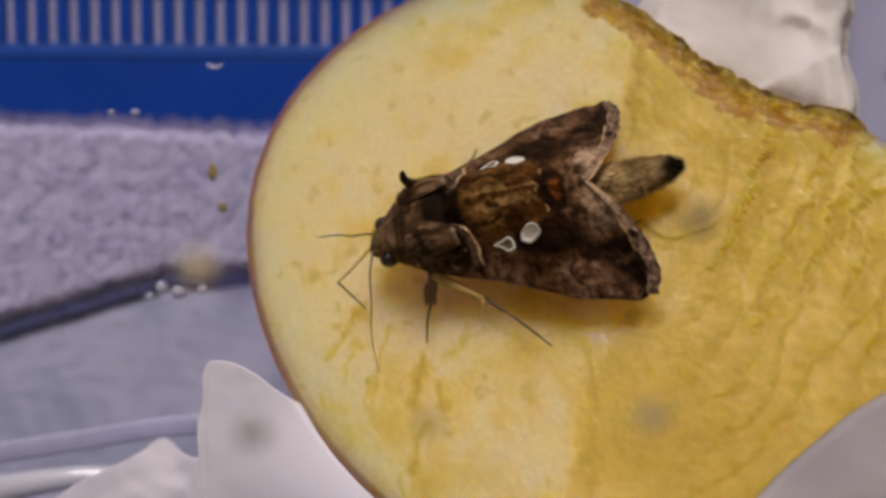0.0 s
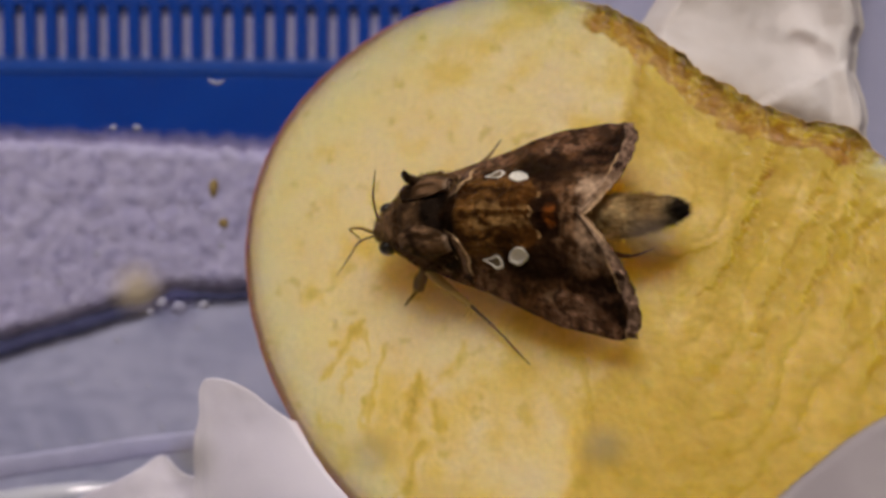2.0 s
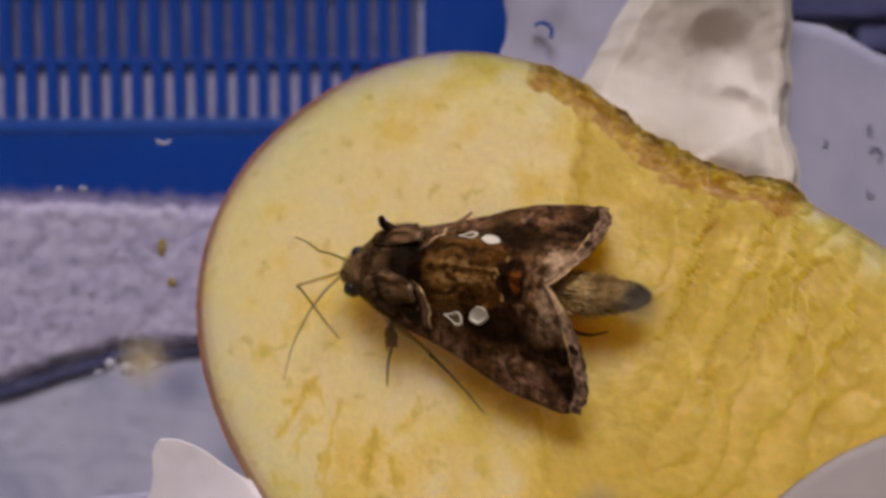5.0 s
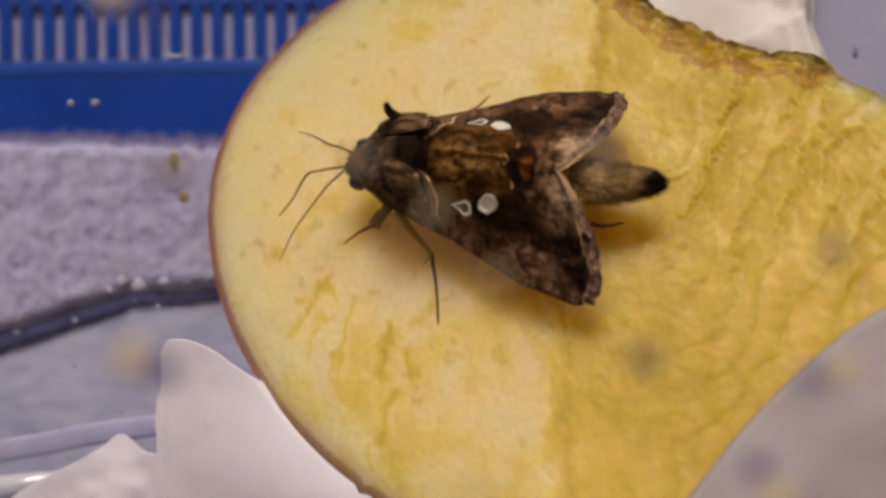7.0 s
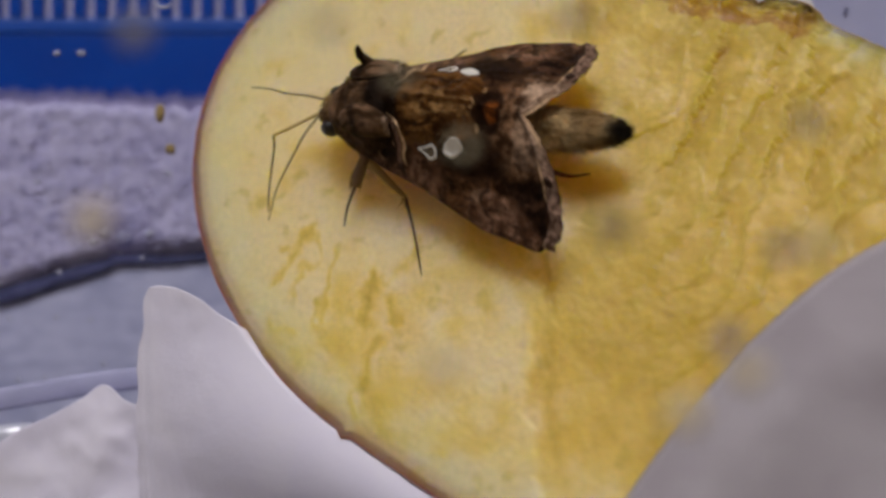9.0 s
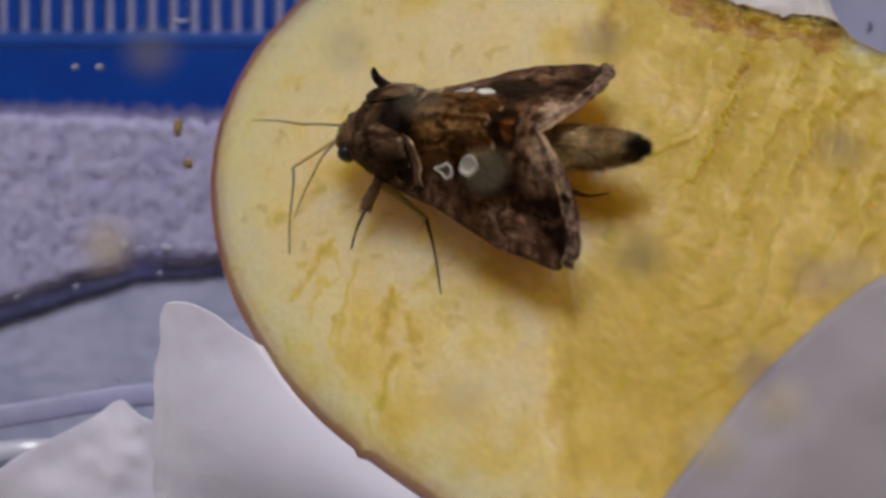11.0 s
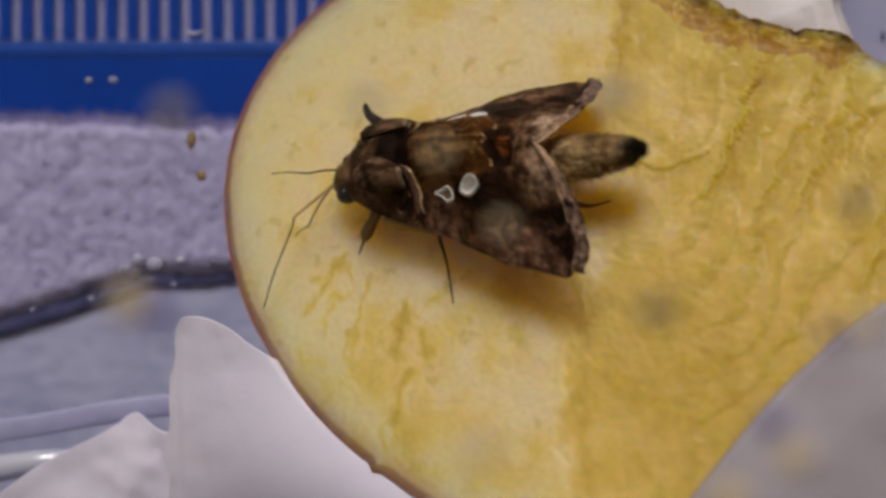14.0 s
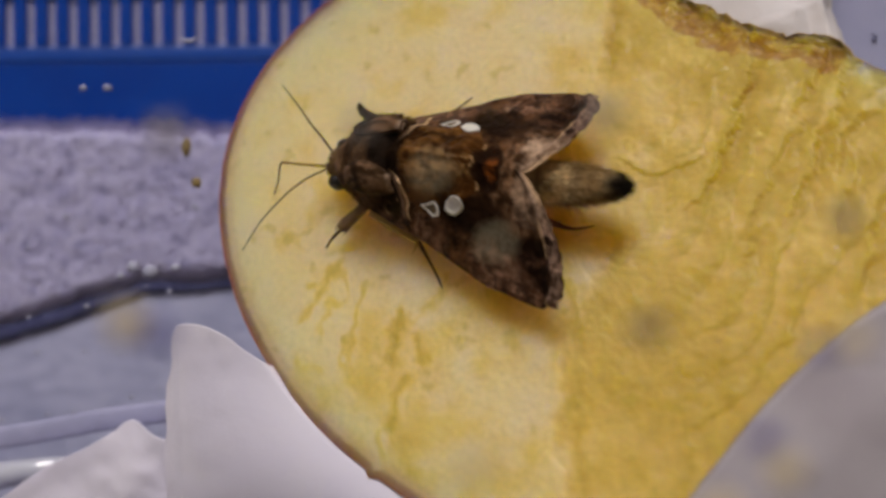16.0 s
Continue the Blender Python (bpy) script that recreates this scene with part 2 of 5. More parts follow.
def grid_faces(nu, nv, wrap=False):
    return [(i * nv + j, (i + 1) * nv + j, (i + 1) * nv + (j + 1) % nv, i * nv + (j + 1) % nv)
            for i in range(nu - 1) for j in range(nv if wrap else nv - 1)]


def box(x0, y0, z0, x1, y1, z1, bevel=0.0):
    bm = bmesh.new()
    bmesh.ops.create_cube(bm, size=1.0)
    for v in bm.verts:
        v.co = ((x0 + x1) / 2 + v.co.x * (x1 - x0), (y0 + y1) / 2 + v.co.y * (y1 - y0), (z0 + z1) / 2 + v.co.z * (z1 - z0))
    if bevel:
        bmesh.ops.bevel(bm, geom=bm.edges[:], offset=bevel, segments=2, affect="EDGES", profile=0.6)
    bm.verts.index_update()
    res = [tuple(v.co) for v in bm.verts], [tuple(v.index for v in f.verts) for f in bm.faces]
    bm.free()
    return res


def tube(path, radii, sides=8):
    """A closed tube along a path."""
    pts = [Vector(p) for p in path]
    if not hasattr(radii, "__len__"):
        radii = [radii] * len(pts)
    verts, faces = [], []
    up = Vector((0.13, 0.21, 0.97))
    for i, p in enumerate(pts):
        d = (pts[min(i + 1, len(pts) - 1)] - pts[max(i - 1, 0)]).normalized()
        a = d.cross(up).normalized()
        b = a.cross(d)
        for k in range(sides):
            w = 2 * math.pi * k / sides
            verts.append(p + (a * math.cos(w) + b * math.sin(w)) * radii[i])
    faces = grid_faces(len(pts), sides, True)
    faces.append(tuple(range(sides)))
    faces.append(tuple(reversed(range(len(verts) - sides, len(verts)))))
    return [tuple(v) for v in verts], faces


def curve_points(ctrl, n):
    """Smooth path through control points."""
    c = [Vector(p) for p in ctrl]
    c = [2 * c[0] - c[1], *c, 2 * c[-1] - c[-2]]
    res = []
    for i in range(n):
        s = i / (n - 1) * (len(c) - 3)
        k = min(int(s), len(c) - 4)
        f = s - k
        a, b, d, e = c[k:k + 4]
        res.append(0.5 * ((2 * b) + (d - a) * f + (2 * a - 5 * b + 4 * d - e) * f * f + (3 * b - a - 3 * d + e) * f ** 3))
    return res


def blob(cx, cy, cz, rx, ry, rz, rough=0.15, seed=0.0, rings=8, segs=12):
    verts = []
    for i in range(rings + 1):
        a = math.pi * i / rings
        for k in range(segs):
            b = 2 * math.pi * k / segs
            d = Vector((math.sin(a) * math.cos(b), math.sin(a) * math.sin(b), math.cos(a)))
            s = 1 + rough * noise.noise(d * 1.7 + Vector((seed, seed * 2.3, 5.1)))
            verts.append((cx + d.x * rx * s, cy + d.y * ry * s, cz + d.z * rz * s))
    return verts, grid_faces(rings + 1, segs, True)


def smooth01(x, lo, hi):
    s = min(1.0, max(0.0, (x - lo) / (hi - lo)))
    return s * s * (3 - 2 * s)


def nz(x, y, z=0.0, scale=1.0):
    return noise.fractal(Vector((x, y, z)) * scale, 1.0, 2.0, 4)


def sheet(x0, x1, y0, y1, step, height, keep=None, thick=0.0):
    """A height field; keep(x, y) trims it."""
    nx, ny = int((x1 - x0) / step) + 1, int((y1 - y0) / step) + 1
    pts = [(x0 + i * step, y0 + j * step) for i in range(nx) for j in range(ny)]
    verts = [(x, y, height(x, y)) for x, y in pts]
    faces = [f for f in grid_faces(nx, ny) if keep is None or all(keep(*pts[k]) for k in f)]
    used = sorted({k for f in faces for k in f})
    index = {k: i for i, k in enumerate(used)}
    verts = [verts[k] for k in used]
    faces = [tuple(index[k] for k in f) for f in faces]
    if thick:
        edges = {}
        for f in faces:
            for a, b in zip(f, f[1:] + f[:1]):
                edges[(a, b)] = edges.get((a, b), 0) + 1
        n = len(verts)
        verts = verts + [(x, y, z - thick) for x, y, z in verts]
        rim = [(a, b) for a, b in edges if (b, a) not in edges]
        faces = faces + [tuple(reversed([k + n for k in f])) for f in faces] + [(b, a, a + n, b + n) for a, b in rim]
    return verts, faces


def mapped(nu, nv, place, thick):
    """A sheet of paper: place(a, b) gives its points; both faces and a rim."""
    top = [place(i / (nu - 1), j / (nv - 1)) for i in range(nu) for j in range(nv)]
    n = len(top)
    faces = grid_faces(nu, nv)
    rim = [i * nv for i in range(nu)] + [(nu - 1) * nv + j for j in range(1, nv)] + [i * nv + nv - 1 for i in reversed(range(nu - 1))] + list(reversed(range(nv - 1)))
    faces = faces + [tuple(reversed([k + n for k in f])) for f in faces] + [(q, p, p + n, q + n) for p, q in zip(rim, rim[1:])]
    return top + [(x, y, z - thick) for x, y, z in top], faces


# ---- setting ----
GROUND = -21.5     # top of the table
FLOOR_Z = 0.0      # top of the box's clear floor


def build_room():
    def wall(name, b, material):
        tagged(mesh_object(name, *box(*b), material, smooth=False), kind="structure")
    wall("floor", (-2000, -2000, -800, 2000, 2000, -770), FLOOR)
    wall("ceiling", (-2000, -2000, 1500, 2000, 2000, 1530), WALL)
    wall("wall_north", (-2000, 2000, -770, 2000, 2050, 1500), WALL)
    wall("wall_south", (-2000, -2050, -770, 2000, -2000, 1500), WALL)
    wall("wall_east", (2000, -2050, -770, 2050, 2050, 1500), WALL)
    # the west wall, with an opening for the added, unseen window
    tagged(mesh_object("wall_west", *join(box(-2050, -2050, -770, -2000, -300, 1500), box(-2050, 900, -770, -2000, 2050, 1500),
           box(-2050, -300, -770, -2000, 900, 300), box(-2050, -300, 1250, -2000, 900, 1500)), WALL, smooth=False), kind="structure")
    win = tagged(new("added_window"), "added white framed window with clear panes, out of view", kind="structure")
    part("window_frame", join(box(-2040, -300, 300, -2005, -260, 1250, 3), box(-2040, 860, 300, -2005, 900, 1250, 3),
         box(-2040, -260, 300, -2005, 860, 340, 3), box(-2040, -260, 1210, -2005, 860, 1250, 3)), WALL, win, smooth=False)
    part("pane", box(-2025, -260, 340, -2021, 860, 1210), LID, win, smooth=False)
    lamp = tagged(new("ceiling_lamp"), "square white ceiling lamp", "lamp")
    part("housing", join(box(-600, 1040, 1415, 320, 1960, 1500, 4)), LAMP_WHITE, lamp, smooth=False)
    table = tagged(new("table"), "blue-grey laminate table under the box", "table")
    part("tabletop", box(-700, -500, GROUND - 25, 700, 500, GROUND, 2), TABLE, table, smooth=False)
    for x in (-660, 660):
        for y in (-460, 460):
            part("leg", tube([(x, y, -770), (x, y, GROUND - 25)], 20, 12), LAMP_WHITE, table)


build_room()


def build_towel():
    ob = tagged(new("fleece_towel"), "fluffy lilac-white fleece towel with painted edge shade", "towel")

    def low(x):
        return -15.9 - 0.30 * max(0.0, -27.5 - x) + 0.12 * max(0.0, x + 22) + 0.35 * nz(x, 3.0, 0, 0.35)

    def high(x):
        return -0.7 + 0.06 * (x + 25) * -1 * 0.6 + 0.55 * nz(x, 9.0, 0, 0.8) + 0.35 * nz(x, 2.0, 0, 2.2)

    def height(x, y):
        edge = smooth01(min(y - low(x), high(x) - y), 0.0, 1.6)
        return GROUND + 0.4 + edge * (1.3 + 0.16 * nz(x, y, 0, 0.6) + 0.22 * nz(x, y, 4, 2.6))
    part("pile", sheet(-78, 30, -32, 2.4, 0.3, height, lambda x, y: low(x) <= y <= high(x), 0.35), FLEECE, ob)
    # loose fibres along the upper edge and over the pile
    rnd = random.Random(5)
    strands = []
    for i in range(5000):
        x = rnd.uniform(-50, -8)
        y = high(x) - rnd.uniform(-0.1, 0.9) if i % 2 else rnd.uniform(low(x) + 0.5, high(x) - 0.5)
        z = height(x, y) - 0.1
        a = rnd.uniform(0.2, 2.9) if i % 2 else rnd.uniform(0, 6.28)
        ln = rnd.uniform(0.4, 1.0) * (1.0 if i % 2 else 0.7)
        dx, dy = math.cos(a) * ln, math.sin(a) * ln
        w = 0.07
        nx, ny = -dy / ln * w, dx / ln * w
        strands.append(([(x - nx, y - ny, z), (x + nx, y + ny, z), (x + dx, y + dy, z + rnd.uniform(0.3, 0.8))], [(0, 1, 2)]))
    part("fibres", join(*strands), FLEECE, ob)
    # the shadowed gap at the towel's lower edge is painted as a navy strip
    edge_shade = [(x, low(x) - 0.35, GROUND + 0.75) for x in np.linspace(-76, -19, 60)]
    hv, hf = tube(edge_shade, [max(0.45, min(0.95, 0.5 + (-24 - p[0]) * 0.05)) * (1 + 0.25 * nz(p[0], 1.0, 0, 0.8)) for p in edge_shade], 10)
    part("edge_shade", ([(x, y + 0.2 * nz(x, z, 2, 1.5), GROUND + 0.35 + 0.45 * (z - GROUND - 0.75)) for x, y, z in hv], hf), NAVY, ob, "soft navy strip painted as the towel's edge shade")
    return ob


def build_tray():
    """Blue slotted tray: a solid front band, a raised ledge and two rows of slots."""
    ob = tagged(new("slotted_tray"), "blue plastic tray with rows of narrow slots", "tray")
    z0, z1 = GROUND + 0.02, GROUND + 0.75
    part("front_band", box(-80, -3.5, z0, 12.0, 5.75, z1 - 0.3, 0.2), BLUE, ob, smooth=False)
    part("ledge", box(-80, 5.76, z0, 12.0, 7.25, z1 - 0.12, 0.25), LEDGE, ob, "bright raised blue ledge", smooth=False)
    part("end_panel", box(3.3, 7.26, z0, 12.0, 30, z1, 0.3), BLUE, ob, smooth=False)
    part("cross_bar", box(-80, 12.35, z0, 3.2, 13.0, z1, 0.15), BLUE, ob, smooth=False)
    part("cross_bar", box(-80, 19.5, z0, 3.2, 30, z1, 0.2), BLUE, ob, smooth=False)
    for row, (y0, y1, shift) in enumerate(((7.26, 12.34, 0.0), (13.01, 19.49, -0.35))):
        mesh = None
        for k in range(-22, 18):
            x = -33.2 + 2.055 * k + shift
            if not (-79 < x < 2.6):
                continue
            if mesh is None:
                rib = part("rib", box(-0.63, y0, z0, 0.63, y1, z1 - 0.12 * row, 0.12), BLUE, ob, smooth=False)
                mesh = rib.data
            else:
                rib = new("rib", mesh)
                rib.parent = ob
            rib.location = (x * MM, 0, 0)
    return ob


TOWEL = build_towel()
TRAY = build_tray()
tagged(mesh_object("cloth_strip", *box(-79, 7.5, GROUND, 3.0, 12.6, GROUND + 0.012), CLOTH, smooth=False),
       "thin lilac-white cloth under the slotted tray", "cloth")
# the darkness down in the upper slots is painted as this darker strip
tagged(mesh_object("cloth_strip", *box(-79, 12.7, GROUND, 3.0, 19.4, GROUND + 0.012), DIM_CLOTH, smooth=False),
       "thin cloth strip painted dark for the upper slots' shade", "cloth")
tagged(mesh_object("blue_clip", *join(box(39, 16.4, GROUND, 80, 40, GROUND + 3, 0.8), box(47, 13.4, GROUND, 80, 16.6, GROUND + 2.2, 0.5)), SLATE),
       "dark navy plastic clip lying on the table", "clip")


def build_container():
    ob = tagged(new("plastic_box"), "clear plastic insect box, its floor wet with drops", "box")
    X0, X1, Y0, Y1, top = -95, 95, -95, 75, 63.4
    part("box_floor", box(X0, Y0, -0.8, X1, Y1, 0.0), CLEAR, ob, smooth=False)
    for b in ((X0 - 1.2, Y0 - 1.2, GROUND, X0, Y1 + 1.2, top), (X1, Y0 - 1.2, GROUND, X1 + 1.2, Y1 + 1.2, top),
              (X0, Y0 - 1.2, GROUND, X1, Y0, top), (X0, Y1, GROUND, X1, Y1 + 1.2, top)):
        part("side_wall", box(*b), CLEAR, ob, smooth=False)
    path = curve_points([(-60, -33.5, 0.0), (-42, -29.4, 0.0), (-31, -27.5, 0.0), (-20, -26.0, 0.0), (5, -24.5, 0.0)], 40)
    rv, rf = tube(path, 0.9, 12)
    part("floor_rib", ([(x, y, z * 0.22) for x, y, z in rv], rf), RIDGE, ob, "rounded clear rib in the floor")
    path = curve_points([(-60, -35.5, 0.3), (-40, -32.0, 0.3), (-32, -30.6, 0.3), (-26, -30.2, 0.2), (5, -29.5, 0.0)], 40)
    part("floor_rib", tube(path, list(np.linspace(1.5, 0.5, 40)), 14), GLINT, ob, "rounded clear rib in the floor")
    lid = part("lid", box(X0 - 1.2, Y0 - 1.2, 63.45, X1 + 1.2, Y1 + 1.2, 64.0), LID, ob, "thin clear lid")
    return ob


BOX = build_container()


def lining_edge(x):
    """Far edge of the added lining."""
    return 13.6 - 4.6 * smooth01(x, 33, 47) - 2.0 * smooth01(x, 47, 70) + 0.35 * nz(x, 1.0, 0, 0.3)


# added sheet: keeps the ground pale where the tissue would shadow the table
tagged(mesh_object("added_lining", *mapped(120, 60, lambda a, b: (17 + 75 * a, -60 + (lining_edge(17 + 75 * a) + 60) * b, 0.10), 0.09), TISSUE_LILAC),
       "added lilac-white sheet for the floor's pale sheen", "paper")


# ---- apple slice ----
N_AXIS = Vector((-0.35161, 0.32793, 0.87683))
U_AXIS = Vector((0.92816, 0.0, 0.37219))
V_AXIS = N_AXIS.cross(U_AXIS)
APPLE = Matrix((U_AXIS, V_AXIS, N_AXIS)).transposed().to_4x4()
APPLE.translation = Vector((0, 0, 8.05 * MM))
APPLE_C = (12.0, -14.0)
RADIUS = (25.12, 0.65, -0.29, 2.92, -4.85, 0.89, -0.25, 0.21, -0.01, -0.01, 0.04, -0.1, -0.15)


def apple_radius(th):
    r = RADIUS[0] + sum(RADIUS[2 * k - 1] * math.cos(k * th) + RADIUS[2 * k] * math.sin(k * th) for k in range(1, 7))
    return r


def bite_weight(th):
    """1 along the bitten edge, 0 on the skin."""
    d = math.degrees(th)
    return smooth01(d, 30, 40) * (1 - smooth01(d, 92, 99))


def skin_weight(th):
    """1 where the thin red skin is left on the edge."""
    d = math.degrees(th)
    return 1 - smooth01(d, 6, 16) * (1 - smooth01(d, 112, 135))


# torn edges of the flesh, as lines on the cut face, each with its depth
TEARS = (
    (0.30, [(23.4, -2.6), (23.1, -4.7), (22.9, -6.1), (22.0, -7.6), (21.5, -9.3), (20.4, -11.0)]),
    (0.22, [(28.3, -0.8), (27.2, -3.6), (26.6, -5.0)]),
    (0.24, [(26.8, -6.4), (25.8, -7.8), (25.1, -9.5)]),
    (0.28, [(29.3, -3.6), (29.1, -5.3), (28.8, -6.5), (27.8, -7.3), (27.7, -9.3), (26.9, -10.4), (26.5, -11.8)]),
    (0.24, [(31.0, -5.8), (30.3, -6.6), (29.3, -7.4), (29.1, -9.1)]),
    (0.20, [(30.2, -9.4), (29.6, -10.8), (28.9, -13.5)]),
    (0.11, [(20.1, -8.2), (19.4, -8.6), (17.2, -9.2), (15.9, -8.7)]),
    (0.22, [(33.0, -9.0), (32.2, -11.5), (31.0, -14.0), (30.6, -16.5)]),
    (0.16, [(24.6, -11.2), (23.6, -13.2), (23.2, -15.4)]),
)
STREAKS = (
    (0.8, [(0.1, -19.3), (-0.1, -21.0), (-0.1, -22.2)]),
    (0.5, [(2.0, -21.0), (2.1, -22.4)]),
    (0.45, [(-7.2, -19.6), (-6.5, -18.6), (-5.5, -17.1), (-5.1, -15.6)]),
    (0.5, [(0.9, -23.8), (0.7, -26.4), (0.7, -27.0)]),
    (0.30, [(3.6, -16.5), (2.4, -18.4), (1.2, -19.6)]),
    (0.32, [(12.7, -20.0), (13.1, -24.6), (13.4, -27.1), (13.7, -31.0)]),
    (0.7, [(27.5, 1.0), (25.3, 1.3), (22.6, 1.1), (21.2, 0.1), (20.6, -1.3)]),
    (0.6, [(13.8, 7.0), (14.3, 5.2), (13.9, 3.1), (13.9, 1.0), (13.8, -1.5)]),
)


def nearest(points, u, v):
    """Distance of a place from a line, and the side on which it lies."""
    best, side = 99.0, 1.0
    for (ax, ay), (bx, by) in zip(points, points[1:]):
        dx, dy = bx - ax, by - ay
        f = max(0.0, min(1.0, ((u - ax) * dx + (v - ay) * dy) / (dx * dx + dy * dy)))
        px, py = u - ax - f * dx, v - ay - f * dy
        d = math.hypot(px, py)
        if d < best:
            best, side = d, (1.0 if dx * py - dy * px > 0 else -1.0)
    return best, side


def tear_depth(u, v):
    """Drop, gold and brown of the torn edges at a place."""
    if u < 14 or v < -18:
        return 0.0, 0.0, 0.0
    wu, wv = u + 0.7 * nz(u, v, 61, 0.45) + 0.25 * nz(u, v, 66, 1.6), v + 0.7 * nz(u, v, 63, 0.45)
    drop = gold = brown = 0.0
    for depth, points in TEARS:
        d, side = nearest(points, wu, wv)
        if d > 4:
            continue
        # the step's shaded side is painted gold, the other side slightly paler
        if side > 0:
            drop += depth * math.exp(-d / 1.1)
            gold = max(gold, depth * 3.2 * math.exp(-d / 0.75))
        else:
            drop -= 0.3 * depth * math.exp(-d / 0.9)
            gold -= 0.5 * depth * math.exp(-d / 1.5)
        gold = max(gold, depth * 4.2 * math.exp(-(d / 0.30) ** 2))
        brown = max(brown, depth * 0.5 * math.exp(-(d / 0.24) ** 2))
    return drop, gold, brown


def streak_gold(u, v):
    wu, wv = u + 0.5 * nz(u, v, 71, 0.6) + 0.2 * nz(u, v, 76, 2.0), v + 0.4 * nz(u, v, 73, 0.6)
    best = 0.0
    for weight, points in STREAKS:
        d, side = nearest(points, wu, wv)
        if d < 3:
            best = max(best, weight * (0.75 * math.exp(-(d / 0.42) ** 2) + (0.5 * math.exp(-d / 1.1) if side > 0 else 0.0)))
    return best


def build_apple():
    rings, segs = 165, 520
    verts, gold, brown, rimv = [], [], [], []
    for i in range(rings + 1):
        f = (i / rings) ** 0.8
        for k in range(segs):
            th = 2 * math.pi * k / segs
            if th > math.pi:
                th -= 2 * math.pi
            bite = bite_weight(th)
            R = apple_radius(th)
            R += 0.32 * math.exp(-((math.degrees(th) + 127.5) / 1.0) ** 2) + 0.38 * bite - 0.10 * smooth01(th, 1.75, 2.1) * (1 - smooth01(th, 2.5, 2.9)) + 0.7 * math.exp(-((math.degrees(th) - 41) / 5.0) ** 2) + bite * (0.45 * nz(th * 7, 2.0, 0, 1.0) + 0.22 * nz(th * 26, 7.0, 0, 1.0))
            r = R * f
            u, v = APPLE_C[0] + r * math.cos(th), APPLE_C[1] + r * math.sin(th)
            edge = R - r
            seam = 12.7 + 0.9 * math.sin(v * 0.33 + 0.6) + 0.5 * nz(u * 0.1, v, 0, 0.5)
            g = smooth01(u, seam - 0.3, seam + 0.3)
            low = smooth01(-v, 12, 32)
            tone = 0.20 * g + 0.80 * smooth01(u, seam - 1.0, seam + 8.0)
            drop, tear, tear_brown = tear_depth(u, v)
            line_gold = streak_gold(u, v)
            smooth_zone = g * smooth01(v, -2.5, 0.5) * (1 - smooth01(u, 20.5, 21.5))
            rough_zone = g * smooth01(u, 17, 24) * smooth01(-v, -1, 3)
            w = -0.16 * g * (0.4 + 0.6 * low) + 0.08 * nz(u, v, 0, 0.5)
            # shallow torn flakes on the right, running down and to the left
            phase = (u * 0.87 - v * 0.48) * 0.40 + 0.95 * nz(u, v, 3, 0.09) + 0.42 * nz(u, v, 8, 0.33)
            saw = phase - math.floor(phase)
            torn = 0.40 + 0.60 * smooth01(nz(u, v, 15, 0.16) + 0.25, 0.0, 0.4)
            w += rough_zone * torn * (0.15 * (saw ** 1.6 if saw < 0.86 else (1 - saw) / 0.14 * 0.79) - 0.05)
            # faint chew marks on the left
            ph2 = (u * 0.75 + v * 0.2) * 0.22 + 1.6 * nz(u, v, 12, 0.11) + 0.5 * nz(u, v, 2, 0.4)
            s2 = ph2 - math.floor(ph2)
            mark = smooth01(nz(u, v, 25, 0.15) + 0.1, 0.0, 0.4)
            w += (1 - g) * smooth01(-v, 8, 18) * mark * 0.05 * (s2 if s2 < 0.85 else (1 - s2) / 0.15 * 0.85)
            w += 0.02 * nz(u, v, 1, 2.2) + 0.02 * g * nz(u, v, 31, 1.1)
            shore = bite * (1 - smooth01(edge, 0.6, 2.8 + 1.2 * nz(th * 8, 1.0)))
            w -= shore * (0.22 + 0.45 * nz(u, v, 6, 0.8) + 0.25 * nz(u, v, 16, 2.0))
            w -= (1 - bite) * 0.15 * (1 - smooth01(edge, 0.0, 0.6))
            streak = smooth01(saw, 0.78, 0.88) * (1 - smooth01(saw, 0.90, 0.97))
            patch = smooth01(1.0 - math.hypot((u - 24.0) / 6.8, (v + 2.4) / 2.9) + 0.25 * nz(u, v, 77, 0.4), 0.0, 0.8)
            seam_line = smooth01(0.9 - abs(u - seam - 0.35 + 0.4 * nz(u, v, 5, 0.8)), 0.0, 0.9) * (smooth01(v, -3, 1) + 0.35 * smooth01(-v, 18, 22))
            w -= drop + 0.12 * line_gold
            verts.append((u, v, w))
            # the broad gold patch at (13, -20) paints the shade below the wings
            gold.append(min(1.0, max(0.0, 0.02 + 0.13 * tone + 0.26 * smooth01(-v, -4, 24) * (0.10 + 0.90 * tone) + 0.22 * smooth_zone + tear + 0.8 * line_gold
                                     + 0.28 * nz(u, v, 41, 0.10) + 0.20 * nz(u, v, 43, 0.35) + rough_zone * torn * (0.9 * streak + 0.60 * saw ** 3 * (1 - smooth01(saw, 0.9, 0.99)))
                                     + 0.06 * smooth01(u, 16, 24) + 0.18 * math.exp(-((u - 13) / 9.0) ** 2 - ((v + 20) / 9.0) ** 2) + 0.75 * patch
                                     + 0.28 * (1 - g) * mark * smooth01(-v, 8, 18) * smooth01(s2, 0.60, 0.86) * (1 - smooth01(s2, 0.9, 0.99)))))
            brown.append(min(1.0, bite * smooth01(edge, -0.2, 0.2) * (1 - smooth01(edge, 1.9, 2.9 + 0.9 * nz(th * 9, 5.0))) * (1.15 + 0.7 * nz(u, v, 51, 0.6)) + 0.20 * patch + 0.22 * rough_zone * torn * streak + 0.25 * seam_line + tear_brown + 0.10 * line_gold))
            rimv.append(skin_weight(th) * (1 - smooth01(edge, 0.1, 2.0)))
